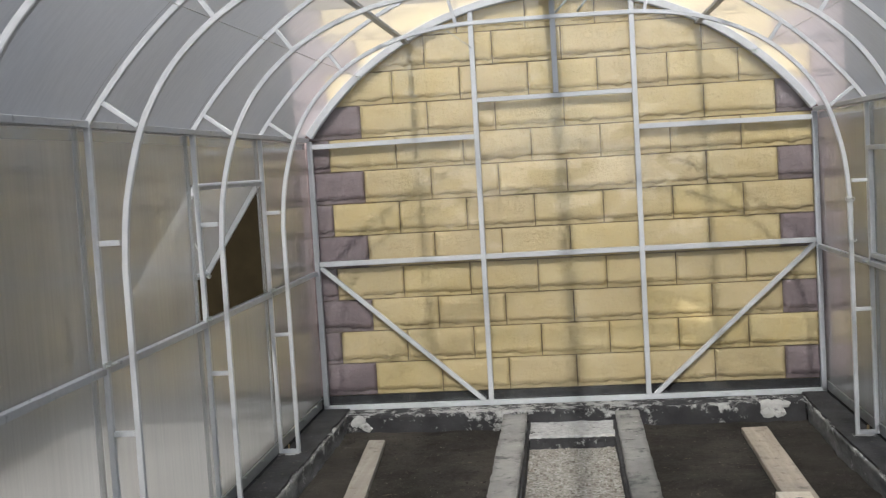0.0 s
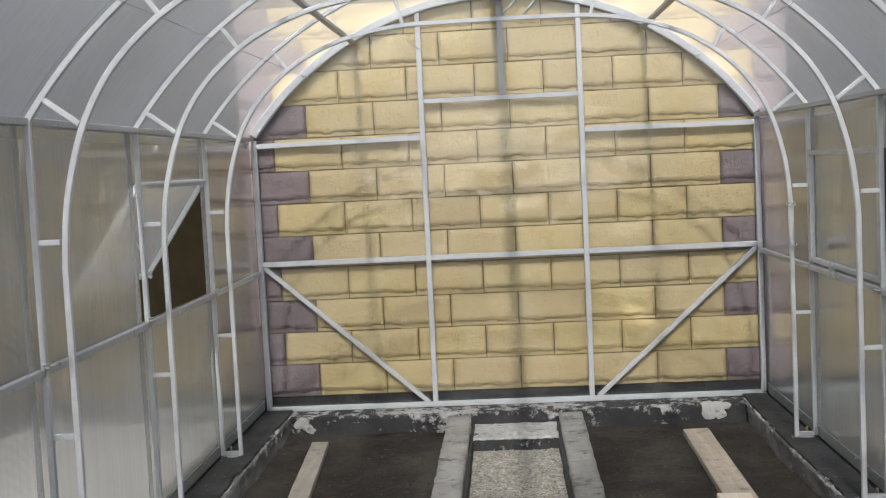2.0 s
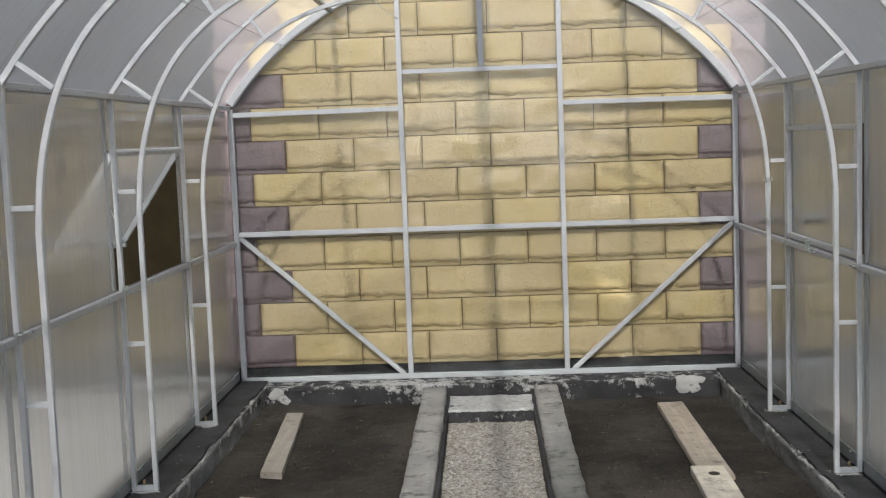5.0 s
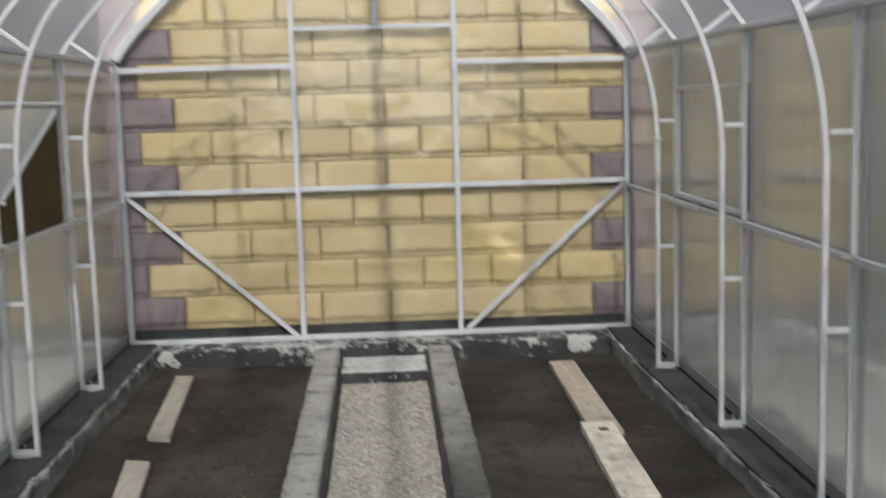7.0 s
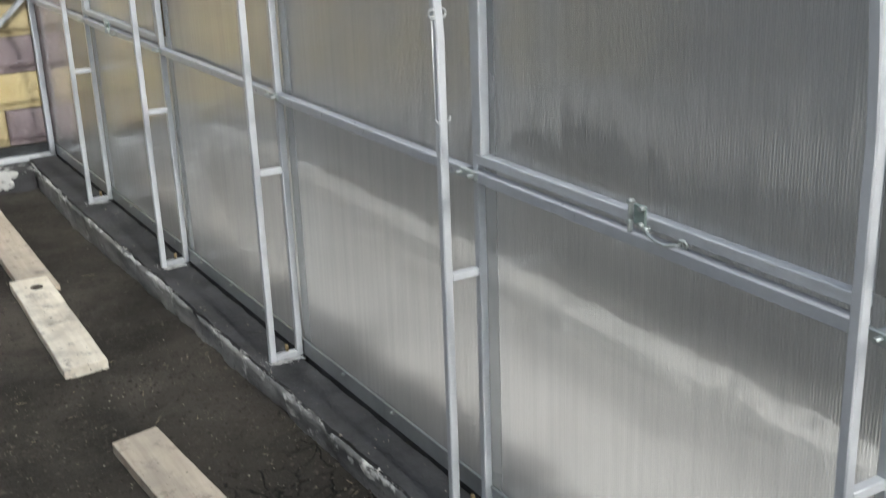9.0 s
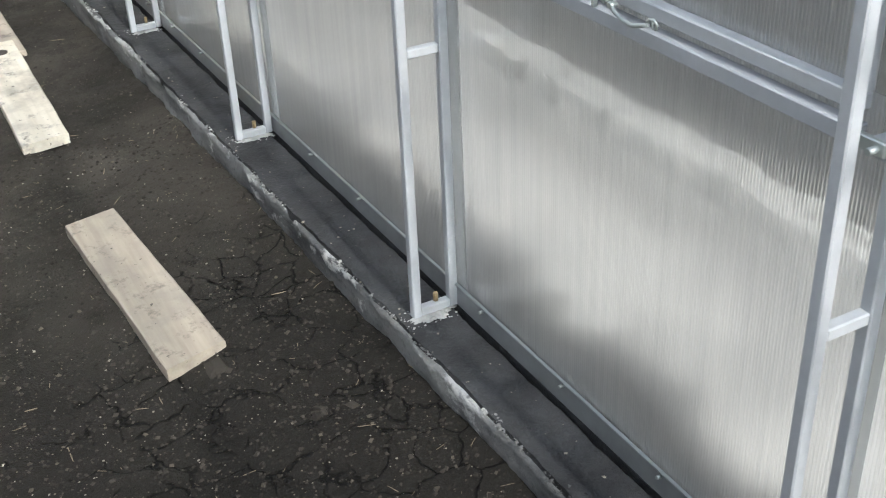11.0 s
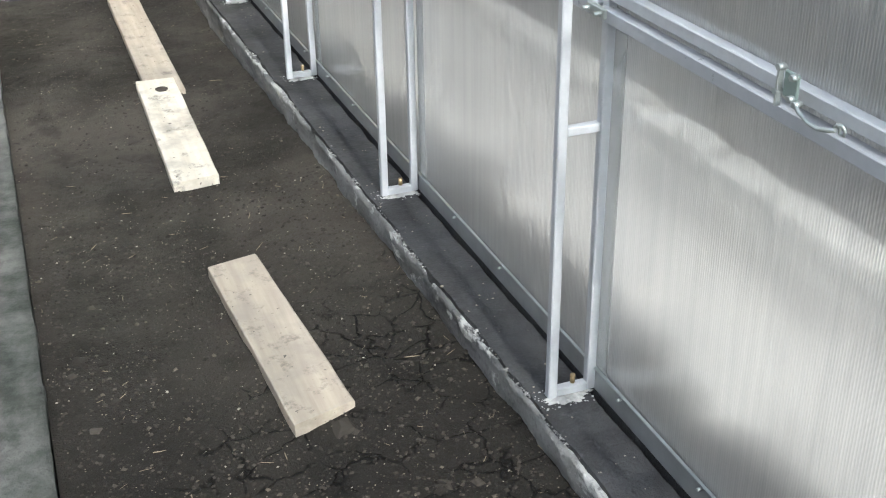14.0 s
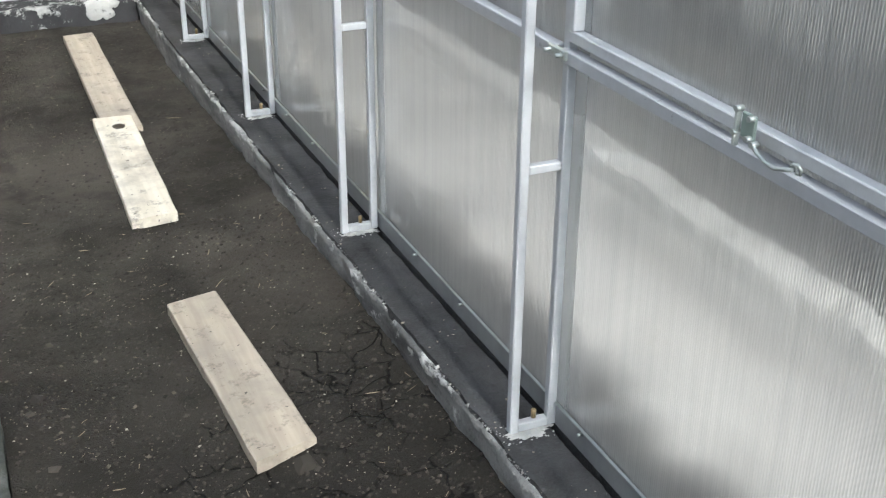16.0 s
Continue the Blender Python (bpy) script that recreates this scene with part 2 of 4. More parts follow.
def plinth_material():
    """Dark cast concrete with wiped grey mortar and crumbling white patches at its upper edge."""
    m = Mat("rough_plinth_concrete")
    sep = m.n.new("ShaderNodeSeparateXYZ")
    m.l.new(m.geo, sep.inputs[0])
    up = m.node("MapRange", **{"From Min": -0.075, "From Max": -0.015})
    m.l.new(sep.outputs[2], up.inputs["Value"])
    c = m.mix(m.ramp(m.noise(5, 6, 0.6, (1, 0.35, 1.5)), (0.36, 0.0), (0.62, 1.0)), (0.065, 0.066, 0.067), (0.25, 0.25, 0.245))
    wiped = m.math("ADD", m.math("MULTIPLY", up.outputs[0], 0.09), m.noise(9, 7, 0.7, (1, 0.6, 1)))
    c = m.mix(m.ramp(wiped, (0.60, 0.0), (0.66, 1.0)), c, (0.50, 0.50, 0.485))
    c = m.mix(m.ramp(m.noise(60, 4), (0.55, 0.0), (0.75, 0.6)), c, (0.04, 0.04, 0.04))
    return m.set(c, 0.9, 0.0, m.bump(m.mix(0.5, wiped, m.noise(70, 5)), 0.8, 0.014), 0.3)


def clod_material():
    m = Mat("soil_crumbs")
    tone = m.n.new("ShaderNodeNewGeometry").outputs["Random Per Island"]
    c = m.ramp(tone, (0.0, (0.020, 0.0175, 0.015)), (0.6, (0.042, 0.037, 0.031)), (0.93, (0.062, 0.054, 0.045)), (1.0, (0.11, 0.095, 0.075)))
    return m.set(c, 0.95, 0.0, m.bump(m.noise(160), 0.4, 0.003), 0.2)


def kerb_material():
    m = Mat("kerb_concrete")
    sep = m.n.new("ShaderNodeSeparateXYZ")
    m.l.new(m.geo, sep.inputs[0])
    worn = m.node("MapRange", **{"From Min": 5.4, "From Max": 4.0})
    left_side = m.math("MULTIPLY", m.math("LESS_THAN", sep.outputs[0], 0.0), 1.6)
    m.l.new(m.math("ADD", m.math("ADD", sep.outputs[1], left_side), m.math("MULTIPLY", m.noise(1.5, 3), 1.2)), worn.inputs["Value"])
    c = m.mix(m.ramp(m.noise(4, 6), (0.35, 0.0), (0.68, 1.0)), (0.24, 0.24, 0.23), (0.38, 0.37, 0.35))
    c = m.mix(m.ramp(m.noise(11, 7, 0.7), (0.54, 0.0), (0.66, 1.0)), c, (0.11, 0.11, 0.108))
    c = m.mix(m.ramp(m.noise(17, 5, 0.7), (0.62, 0.0), (0.70, 0.8)), c, (0.50, 0.49, 0.47))
    mossy = m.mix(m.noise(6, 6), (0.012, 0.016, 0.012), (0.050, 0.056, 0.048))
    c = m.mix(m.math("MULTIPLY", worn.outputs[0], m.ramp(m.noise(8, 5, 0.7), (0.36, 0.98), (0.64, 0.72))), c, mossy)
    return m.set(c, 0.9, 0.0, m.bump(m.mix(0.5, m.noise(30, 6), m.noise(120, 3)), 0.6, 0.012), 0.3)


def gravel_material():
    m = Mat("pale_gravel")
    v = m.node("TexVoronoi", Scale=75)
    m.l.new(m.geo, v.inputs["Vector"])
    sep = m.n.new("ShaderNodeSeparateColor")
    m.l.new(v.outputs["Color"], sep.inputs[0])
    c = m.ramp(sep.outputs[0], (0.0, (0.13, 0.12, 0.10)), (0.25, (0.255, 0.24, 0.21)), (0.7, (0.35, 0.335, 0.305)), (1.0, (0.46, 0.45, 0.42)))
    c = m.mix(m.ramp(m.noise(2.5, 5), (0.4, 0.0), (0.75, 0.5)), c, (0.30, 0.27, 0.22))
    return m.set(c, 0.95, 0.0, m.bump(v.outputs["Distance"], -0.9, 0.012), 0.3)


def gravel_stones():
    m = Mat("loose_gravel")
    rnd_island = m.n.new("ShaderNodeNewGeometry").outputs["Random Per Island"]
    c = m.ramp(rnd_island, (0.0, (0.16, 0.14, 0.115)), (0.3, (0.28, 0.26, 0.22)), (0.7, (0.375, 0.36, 0.325)), (1.0, (0.48, 0.465, 0.435)))
    return m.set(c, 0.95, 0.0, m.bump(m.noise(200), 0.3, 0.002), 0.3)


def wood(name, dull, fresh):
    m = Mat(name)
    grain = m.noise(30, 5, 0.6, (1, 0.06, 1))
    c = m.mix(m.ramp(grain, (0.3, 0.0), (0.7, 1.0)), dull, fresh)
    c = m.mix(m.ramp(m.noise(6, 6), (0.47, 0.0), (0.70, 0.85)), c, (0.30, 0.27, 0.23))
    c = m.mix(m.ramp(m.noise(55, 2), (0.68, 0.0), (0.72, 0.9)), c, (0.08, 0.07, 0.06))
    c = m.mix(m.ramp(m.noise(14, 6, 0.75), (0.56, 0.0), (0.68, 0.75)), c, (0.15, 0.135, 0.115))
    return m.set(c, 0.8, 0.0, m.bump(grain, 0.35, 0.004), 0.3)


def plain(name, col, rough=0.7, metal=0.0, vary=0.15, spec=0.5):
    m = Mat(name)
    c = m.mix(m.ramp(m.noise(12, 5), (0.3, 0.0), (0.7, 1.0)), col, tuple(v * (1 - vary) for v in col))
    return m.set(c, rough, metal, m.bump(m.noise(90), 0.15, 0.003), spec)


M = dict(
    tube=steel_paint("white_painted_steel", (0.50, 0.522, 0.545)),
    purlin=steel_paint("grey_galvanized_steel", (0.42, 0.44, 0.47), 0.35),
    zinc=plain("zinc_plated_steel", (0.48, 0.52, 0.51), 0.32, 0.6),
    flash=plain("dull_galvanized_sheet", (0.37, 0.385, 0.39), 0.42, 0.35, 0.25),
    wire=plain("bright_wire", (0.52, 0.54, 0.54), 0.35, 0.3),
    greenzinc=plain("greenish_zinc", (0.30, 0.38, 0.35), 0.35, 0.4),
    brass=plain("yellow_zinc", (0.32, 0.24, 0.13), 0.5, 0.4),
    side=poly("side_polycarbonate", 0.30, 0.55, 0.70, 0.045, 0.4, 0.10, power=1.6, high=0.92),
    strip=poly("milky_tape", 0.66, 0.0, 0.34, 0.15, 0.0),
    coat=coat("sheet_outer_skin"),
    roof=poly("roof_polycarbonate", 0.52, 0.40, 0.48, 0.30, 0.35, haze_tint=(0.70, 0.755, 0.85), low=0.03, high=0.22),
    film=poly("clear_end_sheet", 0.97, 0.0, 0.03, 0.06, 0.0, 0.4, high=0.5, low=0.05),
    ochre=stone("ochre_split_face", (0.67, 0.51, 0.225), (0.74, 0.60, 0.32), (0.59, 0.465, 0.275)),
    mauve=stone("mauve_split_face", (0.27, 0.20, 0.205), (0.33, 0.255, 0.26), (0.20, 0.15, 0.155)),
    gable=plain("shaded_gable_ochre", (0.21, 0.175, 0.12), 0.85, 0.0, 0.2),
    joint=plain("brown_mortar", (0.23, 0.17, 0.095), 0.95),
    soil=soil_material(),
    clod=clod_material(),
    bitumen=concrete("bitumen_felt", (0.024, 0.024, 0.0255), (0.060, 0.061, 0.064), (0.10, 0.10, 0.10), 0.75, 0.62),
    plinth=plinth_material(),
    kerb=kerb_material(),
    slab=mottled("white_mortar", -0.104, -0.096, (0.56, 0.56, 0.55), 0.14),
    endplinth=mottled("tarred_plinth", -0.075, -0.01, (0.50, 0.50, 0.49), 0.0),
    gravel=gravel_material(),
    mortar=concrete("white_mortar_dust", (0.34, 0.34, 0.335), (0.50, 0.50, 0.485), (0.16, 0.16, 0.16), 0.9, 0.56),
    tar=plain("dark_resin", (0.03, 0.022, 0.016), 0.5),
    chips=plain("pale_grit", (0.36, 0.33, 0.27), 0.9, 0.0, 0.5),
    straw=plain("dry_straw", (0.27, 0.22, 0.15), 0.9, 0.0, 0.4),
    stones=gravel_stones(),
    plank=wood("weathered_pine", (0.35, 0.30, 0.24), (0.51, 0.45, 0.37)),
    pale_plank=wood("fresh_pine", (0.60, 0.55, 0.45), (0.76, 0.72, 0.62)),
    grey_plank=wood("grey_pine", (0.29, 0.265, 0.225), (0.42, 0.39, 0.34)),
    walkway=walkway_material(),
    # near white, for added ground strips that brighten the side panels
    bright_ground=concrete("near_white_concrete", (0.80, 0.80, 0.78), (0.88, 0.88, 0.86), (0.30, 0.30, 0.29), 0.9, 0.50),
    yard=concrete("yard_earth", (0.035, 0.036, 0.038), (0.055, 0.055, 0.056), (0.09, 0.09, 0.09), 0.95, 0.64),
    brown=plain("brown_timber", (0.016, 0.0125, 0.0065), 0.9, 0.0, 0.3, 0.06),
    greywall=plain("grey_fence", (0.20, 0.205, 0.205), 0.7, 0.0, 0.3),
)


# ---- building blocks ----
def link(name, bm, mat, parent=None, label=""):
    me = bpy.data.meshes.new(name)
    bm.to_mesh(me)
    bm.free()
    me.materials.append(M[mat] if isinstance(mat, str) else mat)
    ob = new(name, me)
    ob.parent = parent
    if label:
        ob["label"] = label
    return ob


def part(name, bm, mat, parent, label=""):
    return link(name, bm, mat, parent, label)


def sheet(name, bm, mat, parent, inward):
    """A panel whose inner face carries the ribbed material and whose other faces are the smooth skin."""
    ob = link(name, bm, mat, parent)
    ob.data.materials.append(M["coat"])
    for f in ob.data.polygons:
        f.material_index = 0 if f.normal.dot(Vector(inward(f.center))) > 0.5 else 1
    return ob


def thing(name, at=(0, 0, 0), **tags):
    e = new(name)
    e.empty_display_size = 0.05
    e.location = at
    return tagged(e, **tags)


def box(lo, hi, bev=0.0, bm=None):
    bm = bm or bmesh.new()
    c = [(a + b) / 2 for a, b in zip(lo, hi)]
    s = [abs(b - a) for a, b in zip(lo, hi)]
    geom = bmesh.ops.create_cube(bm, size=1, matrix=Matrix.LocRotScale(c, None, s))
    if bev:
        es = {e for v in geom["verts"] for e in v.link_edges}
        bmesh.ops.bevel(bm, geom=list(es), offset=bev, segments=1, affect="EDGES")
    return bm


def bar(a, b, w, d=None, bev=0.0022, side=(0, 1, 0), bm=None):
    """A square tube from a to b: w across 'side', d along it."""
    bm = bm or bmesh.new()
    a, b, d = Vector(a), Vector(b), d or w
    z = (b - a).normalized()
    y = Vector(side)
    y = (y - z * y.dot(z))
    y = y.normalized() if y.length > 1e-4 else z.orthogonal().normalized()
    x = y.cross(z)
    m = Matrix((x, y, z)).transposed().to_4x4()
    m.translation = (a + b) / 2
    g = bmesh.ops.create_cube(bm, size=1, matrix=m @ Matrix.Diagonal((w, d, (b - a).length, 1)))
    if bev:
        bmesh.ops.bevel(bm, geom=list({e for v in g["verts"] for e in v.link_edges}), offset=bev, segments=1, affect="EDGES")
    return bm


def sweep(pts, w, d, side=(0, 1, 0), bm=None):
    """A bent square tube along pts that lie in one plane with the normal 'side'."""
    bm = bm or bmesh.new()
    s = Vector(side).normalized()
    pts = [Vector(p) for p in pts]
    rings = []
    c = 0.12 * min(w, d)
    prof = [(-1, -1, 1, 0), (-1, -1, 0, 1), (-1, 1, 0, -1), (-1, 1, 1, 0), (1, 1, -1, 0), (1, 1, 0, -1), (1, -1, 0, 1), (1, -1, -1, 0)]
    for i, p in enumerate(pts):
        t = (pts[min(i + 1, len(pts) - 1)] - pts[max(i - 1, 0)]).normalized()
        n = s.cross(t).normalized()
        rings.append([bm.verts.new(p + n * (a * w / 2 + e * c) + s * (b * d / 2 + f * c)) for a, b, e, f in prof])
    for r0, r1 in zip(rings, rings[1:]):
        for k in range(8):
            bm.faces.new((r0[k], r0[(k + 1) % 8], r1[(k + 1) % 8], r1[k]))
    bm.faces.new(rings[0][::-1])
    bm.faces.new(rings[-1])
    bmesh.ops.recalc_face_normals(bm, faces=bm.faces)
    return bm


def rod(pts, r, sides=8, bm=None):
    """A round wire along pts."""
    bm = bm or bmesh.new()
    pts = [Vector(p) for p in pts]
    up = Vector((0.31, 0.87, 0.39))
    rings = []
    for i, p in enumerate(pts):
        t = (pts[min(i + 1, len(pts) - 1)] - pts[max(i - 1, 0)]).normalized()
        x = t.cross(up).normalized()
        y = t.cross(x)
        rings.append([bm.verts.new(p + (x * math.cos(a) + y * math.sin(a)) * r) for a in [2 * math.pi * k / sides for k in range(sides)]])
    for r0, r1 in zip(rings, rings[1:]):
        for k in range(sides):
            f = bm.faces.new((r0[k], r0[(k + 1) % sides], r1[(k + 1) % sides], r1[k]))
            f.smooth = True
    bm.faces.new(rings[0][::-1])
    bm.faces.new(rings[-1])
    bmesh.ops.recalc_face_normals(bm, faces=bm.faces)
    return bm


def grid_sheet(x0, x1, y0, y1, nx, ny, height):
    bm = bmesh.new()
    vs = [[bm.verts.new((x0 + (x1 - x0) * i / nx, y0 + (y1 - y0) * j / ny, 0)) for j in range(ny + 1)] for i in range(nx + 1)]
    for row in vs:
        for v in row:
            v.co.z = height(v.co.x, v.co.y)
    for i in range(nx):
        for j in range(ny):
            bm.faces.new((vs[i][j], vs[i + 1][j], vs[i + 1][j + 1], vs[i][j + 1])).smooth = True
    return bm


# ---- plan ----
END, BAY, BAYS = 6.0, 1.1, 7
FRONT = END - BAY * BAYS
DRIFT = 0.0065  # the entrance-side arches stand slightly further to the right
ARCH_C, ARCH_R = 0.594, 1.852
SPRING = 1.655
HALF = 1.517
INSIDE = 1.4235
SOIL = -0.125
SHIFT = {4: (0.006, 0.012), 5: (0.0, 0.045)}  # arches set a little off the even spacing


def outer_z(x):
    return ARCH_C + math.sqrt(ARCH_R ** 2 - x * x)


def inner_line():
    """Half of the inner rib, from its foot up to the middle of the flat top."""
    pts = [(INSIDE, 0.0), (INSIDE, 1.18)]
    key = [(INSIDE, 1.18), (1.407, 1.36), (1.372, 1.52), (1.322, 1.66), (1.245, 1.79), (1.150, 1.895), (1.030, 1.99), (0.885, 2.065), (0.70, 2.125), (0.48, 2.157), (0.25, 2.163), (0.0, 2.165)]
    for i in range(len(key) - 1):
        p0, p1, p2, p3 = (Vector(key[max(0, min(len(key) - 1, i + k))]) for k in (-1, 0, 1, 2))
        for s in (0.25, 0.5, 0.75, 1.0):
            pts.append(tuple(0.5 * (2 * p1 + (p2 - p0) * s + (2 * p0 - 5 * p1 + 4 * p2 - p3) * s * s + (3 * p1 - p0 - 3 * p2 + p3) * s ** 3)))
    return pts


INNER = inner_line()
SKEW = Matrix.Translation((1.5, 4.4, 0)) @ Matrix.Rotation(DRIFT, 4, "Z") @ Matrix.Translation((-1.5, -4.4, 0))

# ---- ground outside, inside ----
tagged(link("ground", grid_sheet(-60, 60, -60, 60, 24, 24, lambda x, y: -0.3), "yard"), "dark trodden yard ground round the greenhouse", "ground", kind="structure")


def soil_z(x, y):
    n = noise.noise(Vector((x * 2.1, y * 2.1, 0))) * 0.014 + noise.noise(Vector((x * 6, y * 6, 3))) * 0.017 + noise.noise(Vector((x * 28, y * 28, 7))) * 0.004
    bank = max(0.0, min(1.0, (x - 0.95) / 0.4)) * max(0.0, min(1.0, (4.6 - y) / 2.0))
    return SOIL + n + 0.036 * bank


def gravel_z(y):
    return -0.185 + 0.025 * max(0.0, min(1.0, (y - 3.5) / 2.0))


tagged(link("soil_bed_left", grid_sheet(-1.42, -0.39, FRONT, 5.85, 60, 420, soil_z), "soil"), "dark bare cracked garden soil bed", "soil", kind="structure")
tagged(link("soil_bed_right", grid_sheet(0.40, 1.42, FRONT, 5.85, 60, 420, soil_z), "soil"), "dark bare cracked garden soil bed", "soil", kind="structure")
tagged(link("gravel_path", grid_sheet(-0.27, 0.28, FRONT, 5.50, 40, 420, lambda x, y: gravel_z(y) + 0.006 * noise.noise(Vector((x * 40, y * 40, 1)))), "gravel"), "pale fine gravel path between two kerbs", "path", kind="structure")


def rough_block(x0, x1, y0, y1, z0, z1, step=0.05, amp=0.008, seed=0, smooth=False):
    """A long cast block with uneven faces and edges."""
    nx, ny, nz = max(2, round((x1 - x0) / step)), max(2, round((y1 - y0) / step)), max(2, round((z1 - z0) / step))
    bm = bmesh.new()
    vs = {}

    def v(i, j, k):
        key = (i, j, k)
        if key not in vs:
            p = Vector((x0 + (x1 - x0) * i / nx, y0 + (y1 - y0) * j / ny, z0 + (z1 - z0) * k / nz))
            q = p * 9 + Vector((seed, 0, 0))
            p += Vector((noise.noise(q), noise.noise(q + Vector((7, 0, 0))), 0.4 * noise.noise(q + Vector((0, 9, 0))))) * amp
            q *= 4.3
            p += Vector((noise.noise(q), noise.noise(q + Vector((7, 0, 0))), 0.5 * noise.noise(q + Vector((0, 9, 0))))) * amp * 0.5
            vs[key] = bm.verts.new(p)
        return vs[key]

    for i in range(nx):
        for j in range(ny):
            bm.faces.new((v(i, j, nz), v(i + 1, j, nz), v(i + 1, j + 1, nz), v(i, j + 1, nz)))
    for j in range(ny):
        for k in range(nz):
            bm.faces.new((v(0, j, k), v(0, j, k + 1), v(0, j + 1, k + 1), v(0, j + 1, k)))
            bm.faces.new((v(nx, j, k), v(nx, j + 1, k), v(nx, j + 1, k + 1), v(nx, j, k + 1)))
    for i in range(nx):
        for k in range(nz):
            bm.faces.new((v(i, 0, k), v(i + 1, 0, k), v(i + 1, 0, k + 1), v(i, 0, k + 1)))
            bm.faces.new((v(i, ny, k), v(i, ny, k + 1), v(i + 1, ny, k + 1), v(i + 1, ny, k)))
    for f in bm.faces:
        f.smooth = smooth
    return bm


def lean(bm):
    """The inner edge of the side plinths drifts outwards towards the entrance."""
    for v in bm.verts:
        if 1.30 < abs(v.co.x) < 1.42:
            v.co.x += math.copysign(0.016 * (5 - v.co.y), v.co.x) * (v.co.x > 0)
        elif v.co.x > 1.45:
            v.co.x += DRIFT * (4.4 - v.co.y)
    return bm


def climb(bm, rise):
    """The upper edge rises gently towards the house."""
    for v in bm.verts:
        if v.co.z > -0.2:
            v.co.z += rise * max(0.0, min(1.0, (v.co.y - 2.6) / 3.2))
    return bm


# plinth: concrete body with a felt sheet on top
for name, x0, x1, y0, y1 in (("plinth_left", -1.517, -1.345, FRONT - 0.1, 6.03), ("plinth_right", 1.345, 1.517, FRONT - 0.1, 6.03), ("plinth_end", -1.345, 1.345, 5.80, 6.03), ("plinth_front", -1.345, 1.345, FRONT - 0.1, FRONT + 0.1)):
    p = tagged(link(name, lean(rough_block(x0, x1, y0, y1, -0.2, -0.017, 0.017, 0.010, x0, True)), "endplinth" if name in ("plinth_end", "plinth_front") else "plinth"), "rough grey concrete plinth with white patches", "plinth", kind="structure")
    if name in ("plinth_left", "plinth_right"):
        s = 1 if x0 > 0 else -1
        lo, hi = sorted((s * 1.354, s * 1.516))
        b0, b1 = sorted((s * 1.532, s * 1.66))
        # concrete ledge given the black felt material to deepen shade in the slot
        part("outer_ledge", lean(rough_block(b0, b1, y0, y1, -0.2, -0.002, 0.06, 0.002, 4)), "bitumen", p)
        felt = lean(rough_block(lo, hi, y0, 6.02, -0.03, -0.003, 0.016, 0.006, 5))
        for v in felt.verts:
            if abs(v.co.x) < 1.46 and v.co.z > -0.02:
                tear = max(0.0, noise.noise(Vector((v.co.y * 5, s, 0))) - 0.1) * 0.035 + noise.noise(Vector((v.co.y * 26, s, 3))) * 0.005
                v.co.x += s * tear * max(0.0, 1 - (abs(v.co.x) - 1.35) / 0.11)
        part("felt_strip", felt, "bitumen", p, "black bitumen felt")
for x0, x1 in ((-0.392, -0.256), (0.264, 0.397)):
    tagged(link("path_kerb", climb(rough_block(x0, x1, FRONT, 5.80, -0.3, -0.088, 0.035, 0.007, x0, True), 0.055), "kerb"), "grey concrete kerb beside the gravel path", "kerb", kind="structure")
# dark strips: tarred inner kerb faces together with the shadow gap at the gravel
for x0, x1 in ((-0.258, -0.236), (0.244, 0.266)):
    tagged(link("kerb_lining", climb(rough_block(x0, x1, FRONT, 5.80, -0.3, -0.128, 0.03, 0.006, x0 * 9), 0.045), "bitumen"), "dark strip for the tarred inner kerb face and the shadow gap beside it", "lining", kind="structure")
tagged(link("path_slab", rough_block(-0.236, 0.244, 5.44, 5.80, -0.3, -0.090, 0.02, 0.016, 3), "slab"), "whitish mortar slab at the end of the path", "slab", kind="structure")


# ---- planks ----
def plank(corners, top, thick=0.032, seed=0, label="", mat="plank"):
    """A board from its four top corners, near edge split a little."""
    bm = bmesh.new()
    a, b, c, d = (Vector((*p, 0)) for p in corners)
    n = 14
    rows = []
    for i in range(n + 1):
        f = i / n
        l, r = a.lerp(d, f), b.lerp(c, f)
        w = noise.noise(Vector((f * 6, seed, 0))) * 0.003
        rows.append([bm.verts.new((l.x + w, l.y, top - thick)), bm.verts.new((l.x + w, l.y, top - 0.003)), bm.verts.new((l.x + w + 0.004, l.y, top)),
                     bm.verts.new((r.x + w - 0.004, r.y, top)), bm.verts.new((r.x + w, r.y, top - 0.003)), bm.verts.new((r.x + w, r.y, top - thick))])
    for r0, r1 in zip(rows, rows[1:]):
        for k in range(6):
            bm.faces.new((r0[k], r0[(k + 1) % 6], r1[(k + 1) % 6], r1[k]))
    bm.faces.new(rows[0])
    bm.faces.new(rows[-1][::-1])
    bmesh.ops.recalc_face_normals(bm, faces=bm.faces)
    return tagged(link("wooden_plank", bm, mat), label or "pale weathered pine board lying on the soil", "plank", "planks on the soil")


plank([(0.94, 5.50), (1.083, 5.51), (1.075, 4.10), (0.93, 4.08)], -0.090, 0.032, 1)
plank([(0.902, 4.24), (1.052, 4.23), (1.033, 3.235), (0.880, 3.215)], -0.086, 0.036, 2, "pale pine board with a dark knot on the soil", "pale_plank")
plank([(0.878, 2.628), (1.024, 2.655), (1.075, 1.86), (0.92, 1.82)], -0.091, 0.036, 3)
plank([(-1.160, 5.50), (-1.062, 5.49), (-0.982, 4.31), (-1.088, 4.34)], -0.090, 0.032, 4, "narrow grey weathered board lying on the soil", "grey_plank")
